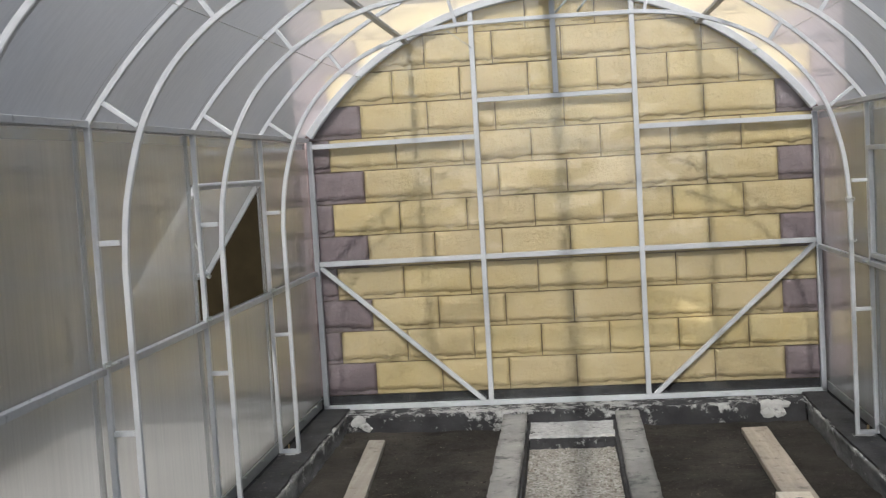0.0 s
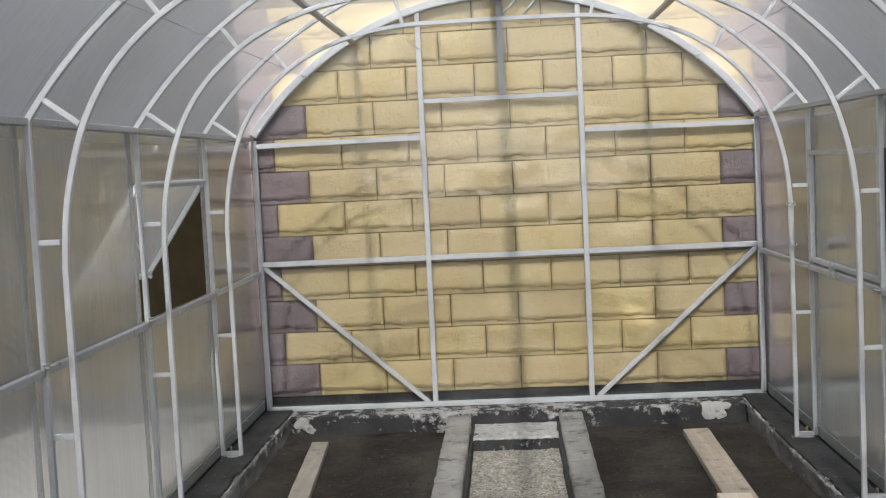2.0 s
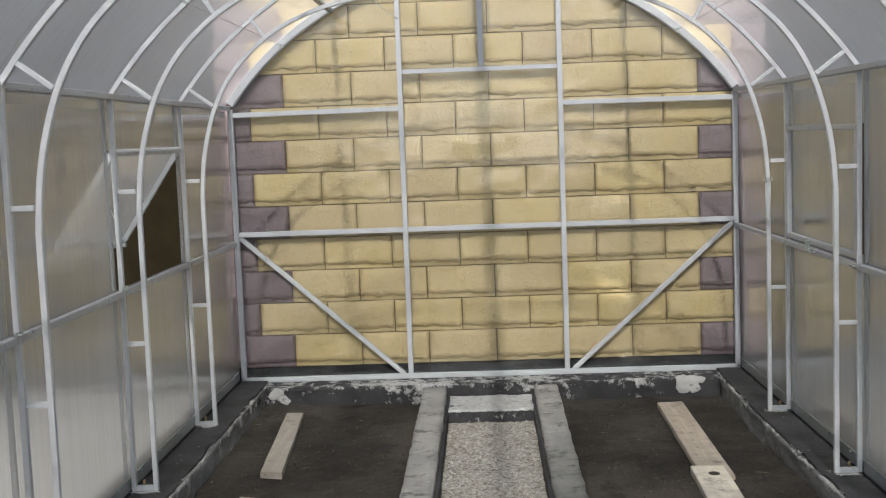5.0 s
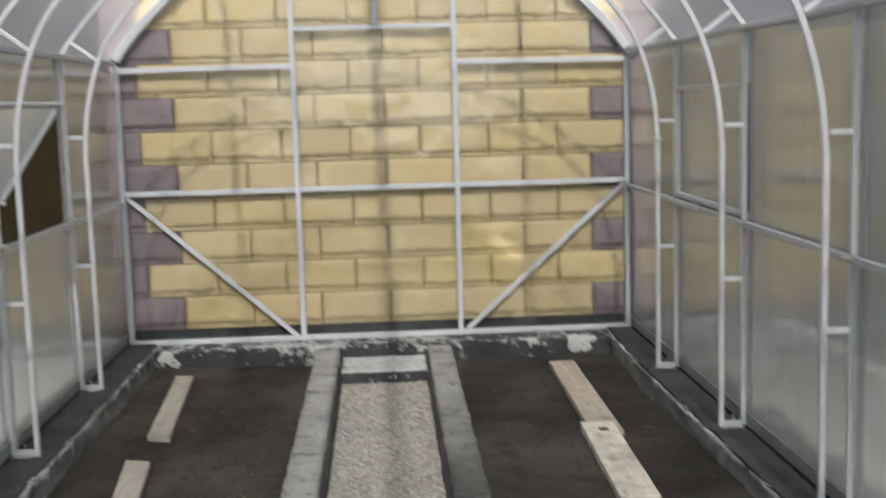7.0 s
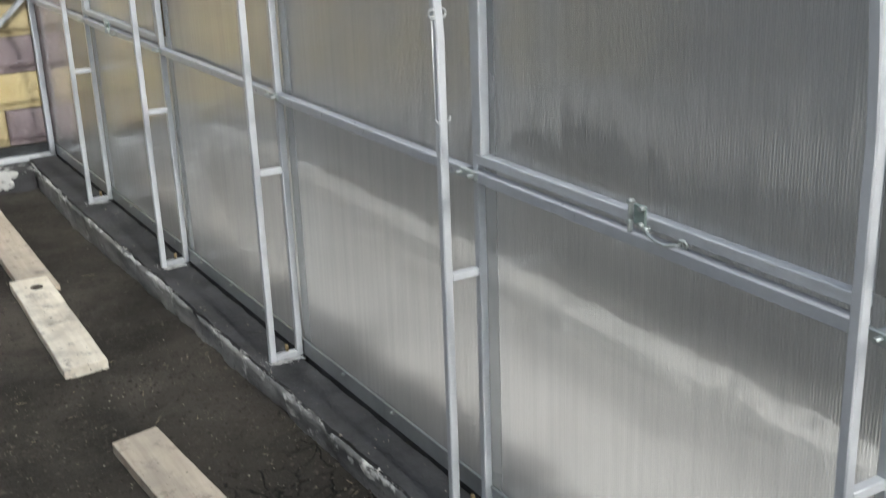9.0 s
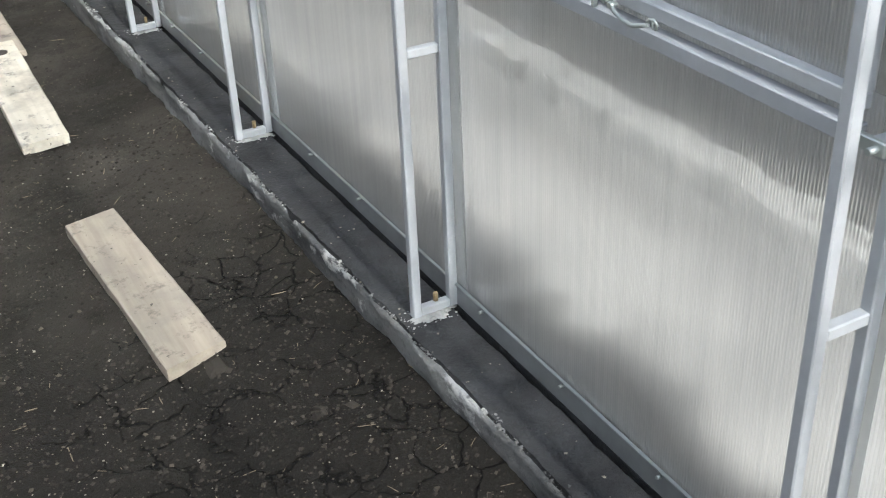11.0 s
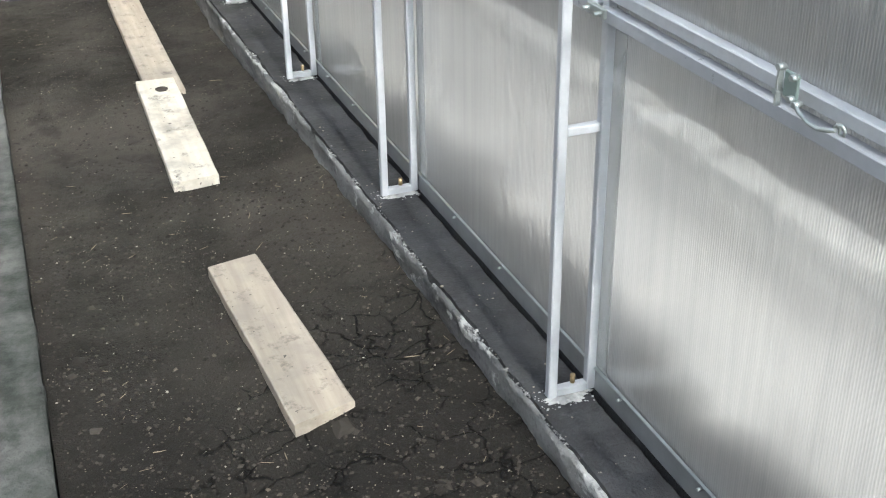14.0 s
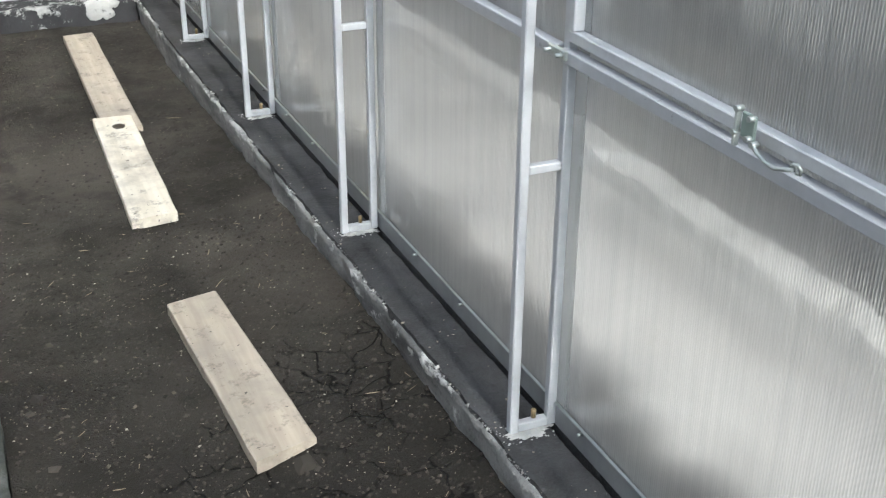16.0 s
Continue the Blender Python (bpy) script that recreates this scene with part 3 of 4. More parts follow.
plank([(-1.105, 3.96), (-0.995, 3.93), (-0.90, 3.0), (-1.0, 3.02)], -0.090, 0.032, 5, "narrow grey weathered board lying on the soil", "grey_plank")


# ---- arches ----
T = 0.021


def arch(y):
    a = thing("greenhouse_arch", (0, y, 0), label="white-painted double steel tube arch bolted to the plinth", category="arch", group="greenhouse arches")
    for s in (-1, 1):
        part("outer_post", bar((s * HALF, 0, 0), (s * HALF, 0, SPRING + 0.012), T), "tube", a)
        foot = part("foot_plate", bar((s * (INSIDE + T / 2), 0, T / 2), (s * (HALF - T / 2), 0, T / 2), T, T), "tube", a)
        part("anchor_bolt", rod([(s * 1.475, 0, 0.024), (s * 1.475, 0, 0.045)], 0.006, 6), "brass", foot, "brass-coloured anchor bolt")
        for z in (0.628, 1.265):
            part("rung", bar((s * (INSIDE + T / 2), 0, z), (s * (HALF - T / 2), 0, z), T * 0.9), "tube", a)
        for xo, xi, zi in ((1.460, 1.345, 1.632), (1.125, 1.065, 1.965), (0.52, 0.47, 2.158)):
            part("brace", bar((s * xo, 0, outer_z(xo) - 0.008), (s * xi, 0, zi + 0.008), T * 0.85), "tube", a)
    x0 = HALF - 0.002
    ang = math.asin(x0 / ARCH_R)
    part("outer_rib", sweep([(ARCH_R * math.sin(ang * k / 24), 0, ARCH_C + ARCH_R * math.cos(ang * k / 24)) for k in range(-24, 25)], T, T), "tube", a)
    pts = [(-x, 0, z) for x, z in INNER[:-1]] + [(x, 0, z) for x, z in INNER[::-1]]
    part("inner_rib", sweep(pts, T, T), "tube", a)
    return a


first = arch(END - BAY)
for k in range(2, BAYS):
    y = END - BAY * k - SHIFT.get(k, (0, 0))[1]
    copy_thing(first, pose(DRIFT * (4.4 - y) + SHIFT.get(k, (0, 0))[0], y, 0))


# ---- end frames ----
def end_frame(y, label):
    e = thing("end_frame", (0, y, 0), label=label, category="frame", group="greenhouse end frames")
    W = 0.03
    for s in (-1, 1):
        part("corner_post", bar((s * 1.5, 0, 0), (s * 1.5, 0, 1.65), W), "purlin", e, "grey galvanized corner post")
        part("door_post", bar((s * 0.475, 0, 0.012), (s * 0.475, 0, outer_z(0.475) - 0.01), W), "tube", e)
        part("upper_rail", bar((s * 0.49, 0, 1.620), (s * 1.485, 0, 1.615), W), "tube", e)
        part("diagonal", bar((s * 1.48, 0.004, 0.875), (s * 0.515, 0.004, 0.012), 0.026), "tube", e)
    part("bottom_rail", bar((-1.515, 0, 0.0), (1.515, 0, 0.0), W), "tube", e)
    for x0, x1 in ((-1.485, -0.49), (-0.46, 0.46), (0.49, 1.485)):
        part("middle_rail", bar((x0, 0, 0.895), (x1, 0, 0.895), W), "tube", e)
    part("door_header", bar((-0.46, 0, 1.835), (0.46, 0, 1.835), W * 0.9), "tube", e)
    part("centre_post", bar((0.012, 0, 1.85), (0.012, 0, outer_z(0) - 0.01), 0.032), "purlin", e, "grey steel centre post")
    ang = math.asin(1.5 / ARCH_R)
    part("end_rib", sweep([(ARCH_R * math.sin(ang * k / 24), 0, ARCH_C + ARCH_R * math.cos(ang * k / 24)) for k in range(-24, 25)], 0.05, 0.05), "tube", e)
    return e


end_frame(END, "white-painted steel end frame against the stone-faced house wall")
end_frame(FRONT, "white-painted steel end frame at the entrance side")

# purlins along the length
L0, L1 = FRONT, END
for s, lbl in ((-1, "left"), (1, "right")):
    p = thing("purlin_" + lbl, (0, 0, 0), label="grey galvanized steel purlins along the greenhouse side", category="purlin", kind="structure")
    part("eaves_purlin", bar((s * 1.512, L0, SPRING + 0.002), (s * 1.512, L1 - 0.016, SPRING + 0.002), 0.024, 0.030, side=(1, 0, 0)), "purlin", p)
    part("eaves_tape", box((s * 1.5345 - 0.001, L0, SPRING - 0.052), (s * 1.5345 + 0.001, L1, SPRING - 0.016)), "strip", p, "milky sealing tape")
    for k in range(BAYS):
        y1, y0 = END - BAY * k - T / 2 - 0.003, END - BAY * (k + 1) + T / 2 + 0.003
        part("middle_rail", bar((s * 1.513, y0, 0.85 + 0.008 * s), (s * 1.513, y1, 0.85 + 0.008 * s), 0.026, 0.026, side=(1, 0, 0)), "purlin", p)
    part("roof_purlin", bar((s * 0.865, L0, outer_z(0.865) - 0.026), (s * 0.865, L1, outer_z(0.865) - 0.026), 0.018, 0.035, side=(1, 0, 0)), "purlin", p, "dark steel roof purlin")
    w = tagged(link("tension_wire", rod([(s * 1.165, L0, outer_z(1.165) - 0.017), (s * 1.165, L1 - 0.02, outer_z(1.165) - 0.017)], 0.0017, 6), "wire"), "thin steel wire strung along under the roof sheets", "wire", "roof wires")
    part("lug", box((s * 1.165 - 0.012, L1 - 0.045, outer_z(1.165) - 0.035), (s * 1.165 + 0.012, L1 - 0.025, outer_z(1.165) - 0.008), 0.003), "zinc", w)
rp = thing("ridge_purlin", (0, 0, 0), label="steel ridge beam under the roof sheets", category="purlin", kind="structure")
part("ridge_beam", bar((0, L0, outer_z(0) - 0.03), (0, L1, outer_z(0) - 0.03), 0.03, 0.075, side=(1, 0, 0)), "purlin", rp)
for s, lbl in ((-1, "left"), (1, "right")):
    fl = tagged(link("base_flashing_" + lbl, bar((s * 1.533, L0, 0.028), (s * 1.533, L1, 0.028), 0.004, 0.055, 0.0, side=(0, 0, 1)), "flash"), "galvanized metal base strip along the panel foot", "flashing", kind="structure")
    part("lip", bar((s * 1.530, L0, 0.057), (s * 1.530, L1, 0.057), 0.007, 0.003, 0.0, side=(0, 0, 1)), "zinc", fl, "bright folded edge")

# ---- polycarbonate ----
VENTS = {(-1, 1), (1, 1), (1, 4)}
VZ0, VZ1 = 0.855, 1.435
for s, lbl in ((-1, "left"), (1, "right")):
    w = thing("wall_" + lbl, (0, 0, 0), label="twin-wall polycarbonate side wall between the arches", category="wall", kind="structure")
    x0, x1 = sorted((s * 1.5375, s * 1.5435))
    for k in range(BAYS):
        y1, y0 = END - BAY * k + (0.042 if k == 0 else 0), END - BAY * (k + 1) + 0.0004
        if k > 0:
            part("joint_strip", box((s * 1.5335 - 0.001, y1 - 0.066, 0.06), (s * 1.5335 + 0.001, y1 - 0.016, SPRING)), "strip", w, "milky joint tape")
        if (s, k) in VENTS:
            sheet("wall_panel", box((x0, y0, 0.0), (x1, y1, VZ0 if s < 0 else VZ0 + 0.05)), "side", w, lambda c, s=s: (-s, 0, 0))
            sheet("wall_panel", box((x0, y0, VZ1), (x1, y1, SPRING + 0.02)), "side", w, lambda c, s=s: (-s, 0, 0))
        else:
            sheet("wall_panel", box((x0, y0, 0.0), (x1, y1, SPRING + 0.02)), "side", w, lambda c, s=s: (-s, 0, 0))


def roof_panel(y0, y1, gap):
    """One bent sheet; gap: its far edge is bowed back a little on the right, so that the joint stands open there."""
    bm = bmesh.new()
    ang = math.asin(1.53 / (ARCH_R + 0.02))
    loops = []
    for k in range(-24, 25):
        a = ang * k / 24
        e = y1 - (gap if 9 <= k <= 11 else 0.0)
        loops.append([bm.verts.new((r * math.sin(a), y, ARCH_C + r * math.cos(a))) for r, y in ((ARCH_R + 0.018, y0), (ARCH_R + 0.018, e), (ARCH_R + 0.024, e), (ARCH_R + 0.024, y0))])
    for a, b in zip(loops, loops[1:]):
        for i in range(4):
            bm.faces.new((a[i], a[(i + 1) % 4], b[(i + 1) % 4], b[i])).smooth = i in (0, 2)
        for p, q in zip(a, b):
            bm.edges.get((p, q)).smooth = False
    bm.faces.new(loops[0][::-1])
    bm.faces.new(loops[-1])
    bmesh.ops.recalc_face_normals(bm, faces=bm.faces)
    return bm


roof = thing("roof", (0, 0, 0), label="curved translucent polycarbonate roof over the arches", category="roof", kind="structure")
for k in range(BAYS):
    sheet("roof_panel", roof_panel(END - BAY * (k + 1) + 0.002, END - BAY * k, 0.11 if k == 2 else 0.0), "roof", roof, lambda c: Vector((-c[0], 0, ARCH_C - c[2])).normalized())


def end_sheet(y, name, label):
    """The flat end sheet, cut to the arch."""
    pts = [(-1.53, 0.015), (1.53, 0.015), (1.53, 1.66)]
    ang = math.asin(1.53 / (ARCH_R + 0.015))
    pts += [((ARCH_R + 0.015) * math.sin(ang * k / 20), ARCH_C + (ARCH_R + 0.015) * math.cos(ang * k / 20)) for k in range(20, -21, -1)] + [(-1.53, 1.66)]
    bm = bmesh.new()
    lo = [bm.verts.new((x, y, z)) for x, z in pts]
    hi = [bm.verts.new((x, y + 0.006, z)) for x, z in pts]
    bm.faces.new(lo)
    bm.faces.new(hi[::-1])
    for i in range(len(pts)):
        j = (i + 1) % len(pts)
        bm.faces.new((lo[j], lo[i], hi[i], hi[j]))
    bmesh.ops.recalc_face_normals(bm, faces=bm.faces)
    return tagged(link(name, bm, "film"), label, "wall", kind="structure")


end_sheet(END + 0.027, "wall_end", "clear glossy sheet over the end frame")
end_sheet(FRONT - 0.033, "wall_front", "clear glossy sheet over the entrance end frame")


# ---- vents ----
def vent(s, k, opened):
    y1, y0 = END - BAY * k - 0.02, END - BAY * (k + 1) + 0.02
    v = thing("vent_window", (s * 1.522, (y0 + y1) / 2, VZ1), label="open polycarbonate vent sash swung outwards" if opened else "closed polycarbonate vent sash in a steel frame", category="vent window", group="side vents")
    h, hw, f = VZ1 - VZ0 - (0.005 if opened else 0.030), (y1 - y0) / 2, 0.023
    fr = box((-0.012, -hw, -h), (0.012, hw, -h + f), 0.002)
    part("bottom_rail", fr, "tube", v)
    part("top_rail", box((-0.012, -hw, -f), (0.012, hw, 0), 0.002), "purlin", v)
    for t in (-1, 1):
        a, b = sorted((t * hw, t * (hw - f)))
        part("stile", box((-0.012, a, -h + f), (0.012, b, -f), 0.002), "tube", v)
    a, b = sorted((s * 0.0125, s * 0.0185))
    sheet("pane", box((a, -hw, -h), (b, hw, 0)), "side", v, lambda c, s=s: (-s, 0, 0))
    if opened:
        part("knob", rod([(0.0, hw - 0.04, -h + 0.012), (0.03, hw - 0.04, -h + 0.012)], 0.011, 10), "zinc", v, "zinc-plated knob")
        part("stay_arm", rod([(0.014, -0.1, -h * 0.55), (0.02, 0.15, -h * 0.72)], 0.004, 6), "wire", v, "thin wire arm")
        v.rotation_euler = (0, radians(-opened * s), 0)
    return v


vent(-1, 1, 34)
vent(1, 1, 0)
vent(1, 4, 0)

# ---- fittings ----
def latch(y, z, x=1.478):
    """A small zinc gate latch with a bent hook."""
    t = thing("vent_latch", (x, y, z), label="zinc-plated latch with a bent hook on the vent sash", category="latch", group="vent latches")
    plate = part("plate", box((-0.004, -0.022, -0.030), (0.004, 0.022, 0.030), 0.003), "greenzinc", t)
    part("keeper", box((-0.016, 0.024, -0.055), (0.0, 0.032, 0.034), 0.002), "zinc", t)
    for dy, dz in ((0.028, 0.034), (0.030, -0.022), (-0.012, -0.024), (-0.030, -0.030), (-0.014, 0.024)):
        part("bolt", rod([(-0.018, dy, dz), (0.002, dy, dz)], 0.0075, 6), "zinc", plate)
    part("hook", rod([(-0.012, -0.030, -0.030), (-0.014, -0.045, -0.040), (-0.016, -0.075, -0.050), (-0.016, -0.105, -0.052), (-0.014, -0.130, -0.044), (-0.012, -0.150, -0.036)], 0.0055), "zinc", t)
    t.scale = (0.66, 0.75, 0.66)
    part("hook_eye", rod([(-0.012 + 0.002 * k, -0.156 + 0.012 * math.cos(k), -0.034 + 0.012 * math.sin(k)) for k in range(8)], 0.004, 6), "zinc", t)
    return t


latch(0.985, 0.922)
latch(4.379, 0.895)


def stay(y, z0, z1, x=1.425):
    """A pair of thin wires hooked along the front of the inner rib."""
    t = thing("vent_stay", (x, y - 0.0165, 0), label="thin zinc-plated wire stay hooked on the arch tube", category="stay", group="vent stays")
    for d in (-0.0135, 0.0095):
        part("wire", rod([(d, 0, z0), (d * 1.05, -0.001, (z0 + z1) / 2), (d, 0, z1)], 0.0021, 6), "wire", t)
        part("eye", rod([(d + 0.010 * math.cos(k * 0.7), -0.003, z1 + 0.010 + 0.010 * math.sin(k * 0.7)) for k in range(10)], 0.0026, 6), "wire", t)
        part("lower_hook", rod([(d, 0.0, z0), (d + 0.004, -0.003, z0 - 0.010), (d + 0.012, -0.004, z0 - 0.006), (d + 0.013, -0.003, z0 + 0.003)], 0.0024, 6), "wire", t)
    part("clamp", rod([(-0.018, 0.012, z1 + 0.004), (-0.016, -0.003, z1 + 0.004), (0.016, -0.003, z1 + 0.004), (0.018, 0.012, z1 + 0.004)], 0.0022, 6), "wire", t)
    return t


stay(4.90, 0.975, 1.165)
stay(1.60, 1.00, 1.215)

# small bolts where the rails meet the posts
for k in (1, 2, 3, 4, 5):
    for s in (-1, 1):
        y = END - BAY * k
        b = thing("rail_bolt", (s * 1.498, y - 0.03, 0.862), label="zinc-plated bolt and bracket joining rail and post", category="bolt", group="rail bolts")
        part("bracket", box((-0.005, -0.012, -0.010), (0.005, 0.055, 0.010), 0.002), "zinc", b)
        part("bolt", rod([(-s * 0.020, 0.0, 0), (s * 0.004, 0.0, 0)], 0.005, 6), "zinc", b)
        part("bolt", rod([(-s * 0.020, 0.045, 0), (s * 0.004, 0.045, 0)], 0.005, 6), "zinc", b)

# screws along the base strips
for s in (-1, 1):
    for i in range(24):
        y = END - 0.2 - i * 0.31
        sc = link("strip_screw", rod([(s * 1.531, y, 0.048), (s * 1.518, y - 0.002, 0.050)], 0.004, 6), "zinc")
        tagged(sc, "zinc-plated screw in the base strip", "screw", "strip screws")

def mortar_lump(spots):
    lump = bmesh.new()
    for x, z, r in spots:
        g = bmesh.ops.create_icosphere(lump, subdivisions=4, radius=r, matrix=Matrix.Translation((x, 5.797, z)) @ Matrix.Diagonal((1.0, 0.2, 0.75, 1)))
        for v in g["verts"]:
            q = v.co * 45
            v.co += Vector((noise.noise(q), 0.35 * noise.noise(q + Vector((9, 0, 0))), noise.noise(q + Vector((0, 9, 0))))) * 0.009
    tagged(link("mortar_patch", lump, "mortar"), "white mortar patch on the end plinth corner", "mortar", "mortar patches")


mortar_lump(((1.13, -0.030, 0.042), (1.19, -0.035, 0.045), (1.14, -0.075, 0.045), (1.20, -0.080, 0.040), (1.235, -0.03, 0.030)))
mortar_lump(((-1.265, -0.045, 0.040), (-1.235, -0.075, 0.032), (-1.29, -0.06, 0.030), (-1.21, -0.095, 0.022)))

# hooks under the top of the end frame
for x0, x1 in ((0.03, 0.12), (0.16, 0.24)):
    h = link("hook_rod", rod([(x0, END - 0.03, 2.315), ((x0 + x1) / 2, END - 0.035, 2.36), (x1, END - 0.02, 2.41)], 0.007), "zinc")
    tagged(h, "dark steel hook rod under the end arch", "hook", "hook rods")
w = link("tie_wire", rod([(-0.62, END - 0.02, 2.26), (-0.53, END - 0.03, 2.19), (-0.47, END - 0.02, 2.145)], 0.0025, 6), "zinc")
tagged(w, "thin wire tied between arch and door post", "wire")

# mortar smears at the arch feet
smear_rnd = random.Random(11)
FEET = []
for k in range(1, BAYS):
    for s in (-1, 1):
        y = END - BAY * k - SHIFT.get(k, (0, 0))[1]
        x = s * 1.462 + (DRIFT * (4.4 - y) if k > 1 else 0)
        FEET.append((x - 0.075, x + 0.06, y - 0.05, y + 0.035))
        bm = bmesh.new()
        n, seed = 64, smear_rnd.random() * 50
        ring, mid = [], []
        for i in range(n):
            a = 2 * math.pi * i / n
            d = Vector((math.cos(a), math.sin(a), seed))
            r = 0.030 * (1 + 0.55 * noise.noise(d * 1.6) + 0.45 * noise.noise(d * 5) + 0.25 * noise.noise(d * 13))
            ring.append(bm.verts.new((x + r * 1.7 * math.cos(a), y - 0.012 + r * 0.85 * math.sin(a), -0.005)))
            mid.append(bm.verts.new((x + r * 1.3 * math.cos(a), y - 0.012 + r * 0.6 * math.sin(a), 0.001 + 0.003 * noise.noise(d * 9))))
        for i in range(n):
            j = (i + 1) % n
            bm.faces.new((ring[i], ring[j], mid[j], mid[i]))
        bm.faces.new(mid)
        tagged(link("mortar_smear", bm, "mortar"), "crumbly white mortar smear under an arch foot", "mortar", "mortar smears")


def knot_disc(x, y, z):
    """A flat, ragged dark knot."""
    bm = bmesh.new()
    rings = []
    for r, dz in ((1.0, 0.0), (0.75, 0.0012), (0.4, 0.0006)):
        rings.append([bm.verts.new((x + 0.025 * r * math.cos(a) * (1 + 0.25 * noise.noise(Vector((a * 2, r, 0)))), y + 0.032 * r * math.sin(a) * (1 + 0.25 * noise.noise(Vector((a * 2, r, 5)))), z + dz)) for a in [2 * math.pi * k / 16 for k in range(16)]])
    for a, b in zip(rings, rings[1:]):
        for k in range(16):
            bm.faces.new((a[k], a[(k + 1) % 16], b[(k + 1) % 16], b[k]))
    bm.faces.new(rings[-1])
    return bm


# knot in the board
kn = link("board_knot", knot_disc(0.985, 4.113, -0.0856), "tar")
tagged(kn, "dark resin knot ring in the board", "knot")


def scatter(name, mat, count, areas, lo, hi, seed, z_of, flat=0.5, long=1.0):
    """Many small angular bits lying on the ground, as one mesh."""
    r = random.Random(seed)
    verts, faces = [], []
    for _ in range(count):
        x0, x1, y0, y1 = r.choice(areas)
        x, y = r.uniform(x0, x1), r.uniform(y0, y1)
        a, size = r.uniform(0, math.pi), r.uniform(lo, hi) * (0.5 + r.random() ** 2)
        ca, sa, z = math.cos(a), math.sin(a), z_of(x, y)
        b = len(verts)
        for u, v, w in ((-1, -0.8, 0), (1, -0.6, 0), (0.8, 0.9, 0), (-0.9, 0.7, 0), (-0.5, -0.4, 1), (0.6, -0.3, 0.9), (0.4, 0.5, 1), (-0.4, 0.4, 0.8)):
            u, v, w = u * size * long * r.uniform(0.7, 1.2), v * size * r.uniform(0.7, 1.2), w * size * flat * r.uniform(0.7, 1.2)
            verts.append((x + u * ca - v * sa, y + u * sa + v * ca, z + w - size * 0.15))
        faces += [[b + i for i in f] for f in ((4, 5, 6, 7), (0, 1, 5, 4), (1, 2, 6, 5), (2, 3, 7, 6), (3, 0, 4, 7))]
    me = bpy.data.meshes.new(name)
    me.from_pydata(verts, [], faces)
    me.materials.append(M[mat])
    return new(name, me)


BEDS = [(0.42, 1.36, 0.2, 5.7), (-1.33, -0.42, 0.6, 5.7), (0.42, 1.40, 0.8, 3.2)]
tagged(scatter("soil_clods", "clod", 26000, BEDS, 0.0012, 0.0062, 1, lambda x, y: soil_z(x, y) - 0.0005, 0.7), "small dark crumbs of earth on the soil beds", "clods", kind="stuff")
tagged(scatter("soil_chips", "chips", 950, BEDS, 0.0012, 0.0034, 2, soil_z, 0.6), "pale grit and shell chips scattered on the soil", "chips", kind="stuff")
tagged(scatter("straw_bits", "straw", 320, BEDS, 0.0007, 0.0014, 3, soil_z, 0.8, 17.0), "thin dry straw bits on the soil", "straw", kind="stuff")
tagged(scatter("gravel_stones", "stones", 9000, [(-0.25, 0.26, 1.5, 5.46)], 0.003, 0.008, 4, lambda x, y: gravel_z(y), 0.7), "pale loose gravel stones on the path", "gravel", kind="stuff")
LUMPS = [(1.10, 1.17, 1.45, 1.53), (1.17, 1.24, 1.44, 1.52), (1.02, 1.06, 1.77, 1.82), (0.45, 0.6, 2.0, 2.6)]
tagged(scatter("soil_lumps", "clod", 16, LUMPS, 0.014, 0.030, 12, lambda x, y: soil_z(x, y), 0.45), "flat broken lumps of dried earth on the soil", "lumps", kind="stuff")
clump_rnd = random.Random(8)
EDGE_CLUMPS = []
for i in range(26):
    y = clump_rnd.uniform(0.4, 5.7)
    EDGE_CLUMPS.append((1.343, 1.364, y, y + clump_rnd.uniform(0.03, 0.14)))
for i in range(12):
    y = clump_rnd.uniform(2.0, 5.7)
    EDGE_CLUMPS.append((-1.36, -1.335, y, y + clump_rnd.uniform(0.04, 0.16)))
tagged(scatter("plinth_crumbs", "plinth", 1100, EDGE_CLUMPS, 0.0012, 0.0055, 6, lambda x, y: -0.006, 0.6), "white mortar crumbs along the plinth edge", "crumbs", kind="stuff")
lean_stuff = scene.objects["plinth_crumbs"].data
for v in lean_stuff.vertices:
    v.co.x += 0.016 * (5 - v.co.y) * (v.co.x > 0)
tagged(scatter("foot_grit", "mortar", 900, FEET, 0.0006, 0.0028, 9, lambda x, y: -0.002, 0.6), "white mortar grit round the arch feet", "grit", kind="stuff")
tagged(scatter("plinth_grit", "chips", 500, [(1.40, 1.52, 0.6, 5.8), (-1.52, -1.38, 1.5, 5.8)], 0.0012, 0.004, 5, lambda x, y: -0.003, 0.5), "white mortar grit on the black felt", "grit", kind="stuff")

for ob in [o for o in scene.objects if o.parent is None and o.name.split(".")[0] in ("purlin_right", "wall_right", "base_flashing_right", "vent_latch", "vent_window", "vent_stay", "strip_screw", "rail_bolt")]:
    if ob.location.x > 0.5 or ob.name.endswith("right") or (ob.type == "MESH" and ob.data.vertices[0].co.x > 0):
        bpy.context.view_layer.update()
        ob.matrix_world = SKEW @ ob.matrix_world

# ---- outside ----
hw = thing("house_wall", (0, 0, 0), label="house wall faced with ochre split stone blocks and mauve quoins", category="wall", kind="structure")
BY = 6.066
part("wall_core", box((-1.60, BY + 0.005, -0.25), (1.70, BY + 0.4, 3.5)), "joint", hw)
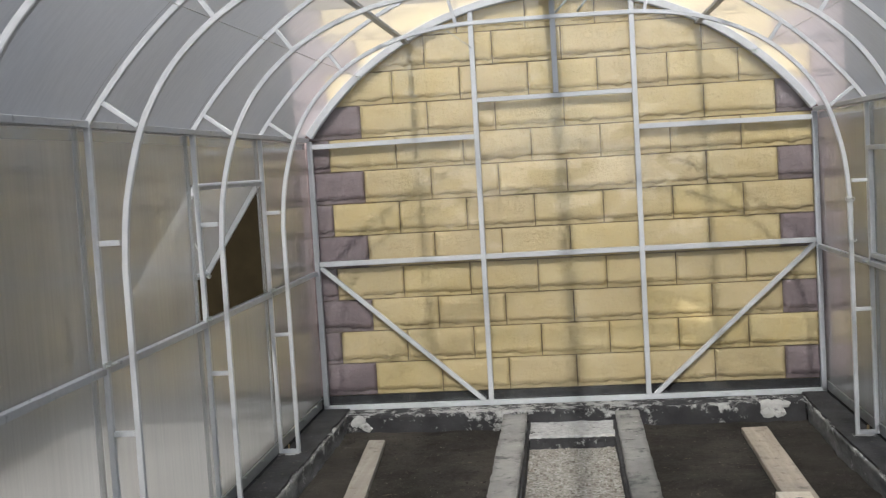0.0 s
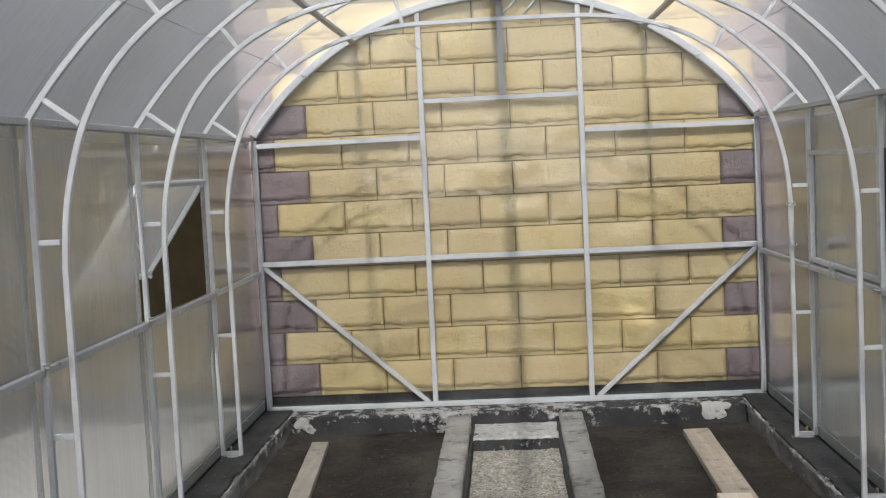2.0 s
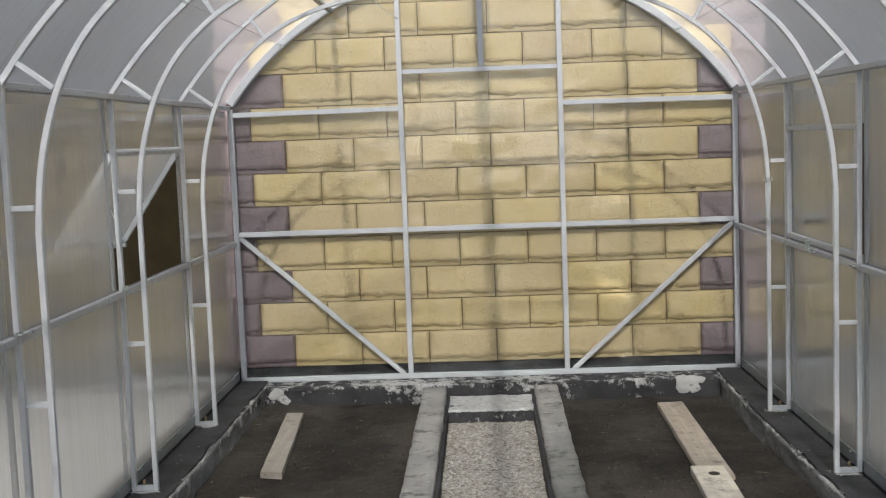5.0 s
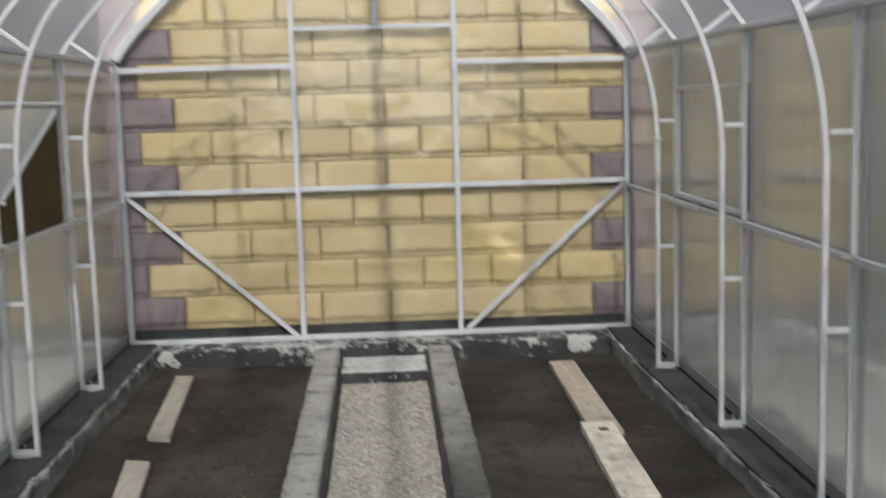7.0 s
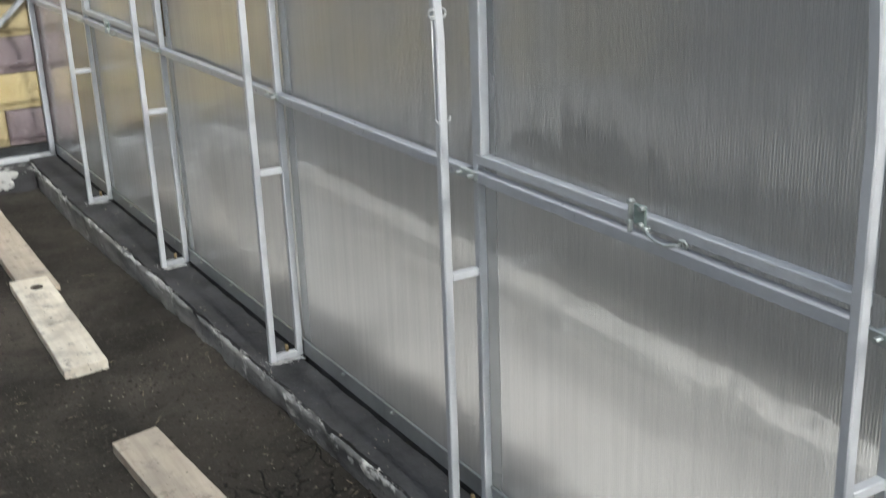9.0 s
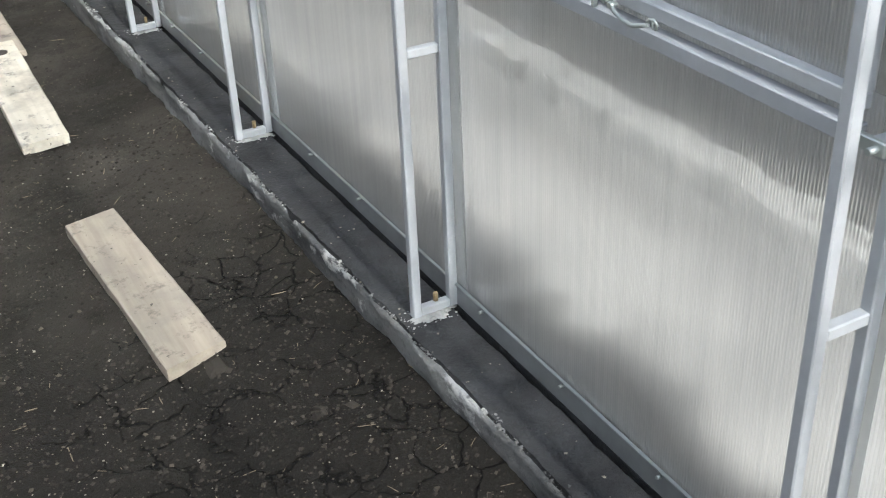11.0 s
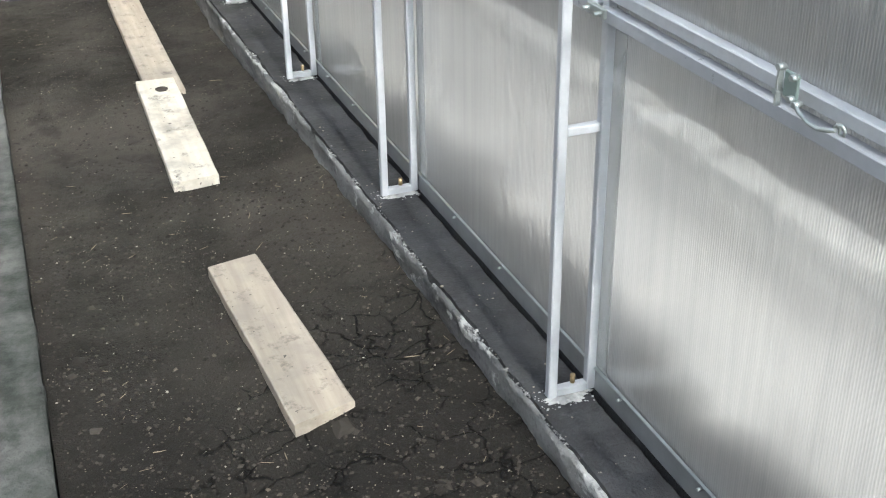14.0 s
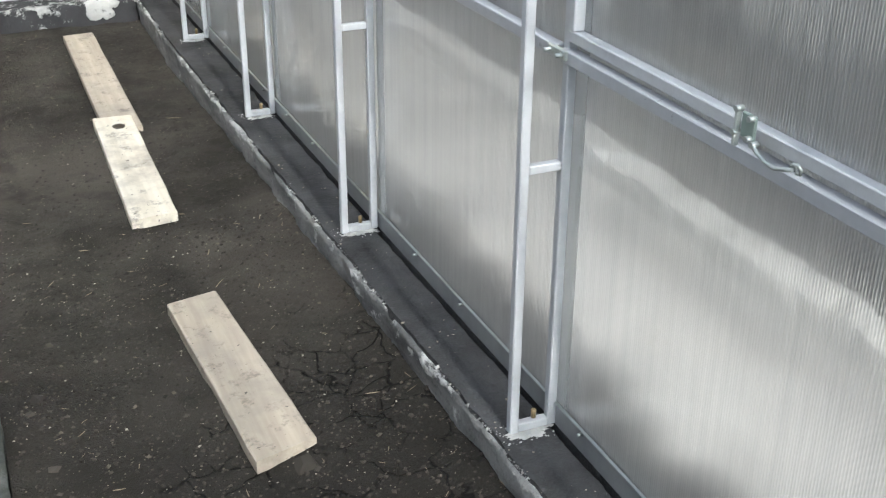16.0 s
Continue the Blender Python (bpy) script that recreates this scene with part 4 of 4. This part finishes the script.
# added plain face, coloured dark as if an eave shaded the upper wall
part("plain_gable", box((-1.60, BY - 0.008, 0.068 + 12 * 0.1985), (1.70, BY + 0.018, 3.5), 0.004), "gable", hw, "added plain gable above the blocks, its colour darkened like a shaded wall")
part("dark_base", rough_block(-1.60, 1.70, BY - 0.012, BY + 0.03, -0.25, 0.062, 0.06, 0.006, 2), "bitumen", hw, "black bitumen-coated base band")


def split_block(w, h, seed):
    """A split-face block: a pillowed front over a chipped, wavy lower ledge."""
    bm = bmesh.new()
    nx = 22
    rows = [(0.0, 0.005, 0), (0.012, 0.008, 0), (0.13, 0.0085, 1), (0.145, 0.0205, 1), (0.30, 0.0195, 0.4), (0.55, 0.0155, 0), (0.80, 0.0135, 0), (0.97, 0.0085, 0.15), (0.99, 0.006, 0), (1.0, 0.004, 0)]
    vs = []
    for i in range(nx + 1):
        u = i / nx
        side = min(1.0, 0.84 + min(u, 1 - u) * 2) if 0 < i < nx else 0.5
        chip = 0.075 * noise.noise(Vector((u * 5, seed * 2.3, 0))) + 0.060 * noise.noise(Vector((u * 13, seed * 2.3, 4))) + 0.02 * noise.noise(Vector((u * 30, seed, 8)))
        col = []
        for v, d, wavy in rows:
            vv = max(0.018 + 0.2 * v, v + wavy * chip) if wavy else v
            x, z = (u - 0.5) * w, (vv - 0.5) * h
            d = d * side + (0.0085 * noise.noise(Vector((x * 9, seed * 3.1, z * 14))) if 0 < v < 1 and 0 < i < nx else 0)
            col.append(bm.verts.new((x, -d, z)))
        vs.append(col)
    nz = len(rows) - 1
    for i in range(nx):
        for j in range(nz):
            bm.faces.new((vs[i][j], vs[i + 1][j], vs[i + 1][j + 1], vs[i][j + 1])).smooth = 3 <= j < nz - 2
    rim = [vs[i][0] for i in range(nx + 1)] + [vs[nx][j] for j in range(1, nz + 1)] + [vs[i][nz] for i in range(nx - 1, -1, -1)] + [vs[0][j] for j in range(nz - 1, 0, -1)]
    back = [bm.verts.new((v.co.x, 0.03, v.co.z)) for v in rim]
    for i in range(len(rim)):
        j = (i + 1) % len(rim)
        bm.faces.new((rim[j], rim[i], back[i], back[j]))
    bmesh.ops.recalc_face_normals(bm, faces=bm.faces)
    me = bpy.data.meshes.new("stone_block")
    bm.to_mesh(me)
    bm.free()
    return me


PITCH, COURSE, GAP = 0.4135, 0.1985, 0.0055
rnd = random.Random(4)
shapes = {}


def lay(x0, x1, row, mat):
    w = round(x1 - x0 - 0.006, 3)
    key = (w, rnd.randrange(5), mat)
    if key not in shapes:
        shapes[key] = split_block(w, COURSE - GAP, key[1] + w)
        shapes[key].materials.append(M[mat])
    ob = new("stone_block", shapes[key])
    ob.parent = hw
    ob.location = ((x0 + x1) / 2, BY, 0.065 + COURSE * (row + 0.5))


for row in range(12):
    if row % 2 == 0:
        lay(-1.60, -1.187, row, "mauve")
        for i in range(6):
            lay(-1.187 + PITCH * i, -1.187 + PITCH * (i + 1), row, "ochre")
        lay(1.294, 1.70, row, "mauve")
    else:
        lay(-1.60, -1.393, row, "mauve")
        for i in range(7):
            lay(-1.393 + PITCH * i, -1.393 + PITCH * (i + 1), row, "ochre")
        lay(1.5015, 1.70, row, "mauve")
# the left strip is added, near white to throw light into the left panels
for s, a, b in ((-1, 1.74, 3.3), (1, 1.75, 2.56)):
    x0, x1 = sorted((s * a, s * b))
    tagged(link("side_path", rough_block(x0, x1, -6, 6.5, -0.32, -0.17, 0.2, 0.006, s), "walkway" if s > 0 else "bright_ground"), "pale ground strip beside the greenhouse, the left one added to brighten its panels", "walkway", kind="structure")
# added strip that makes the bright band seen in the right panels
tagged(link("walkway_kerb", rough_block(2.59, 2.72, -6, 6.5, -0.32, -0.10, 0.07, 0.030, 8), "bright_ground"), "near-white strip added outside to make the bright band in the right panels", "kerb", kind="structure")
tagged(link("house_rear_wall", box((-9, 6.55, -0.3), (9, 6.9, 4.2), 0.01), "brown"), "dark brown timber wall behind the greenhouse", "wall", kind="structure")
tagged(link("building_left", box((-4.2, -8, -0.3), (-3.4, 6.54, 3.4), 0.01), "brown"), "dark brown clad building beside the greenhouse", "building", kind="structure")
tagged(link("fence_right", box((2.90, -8, -0.3), (3.0, 6.54, 2.3), 0.01), "greywall"), "grey boundary fence beside the greenhouse", "fence", kind="structure")
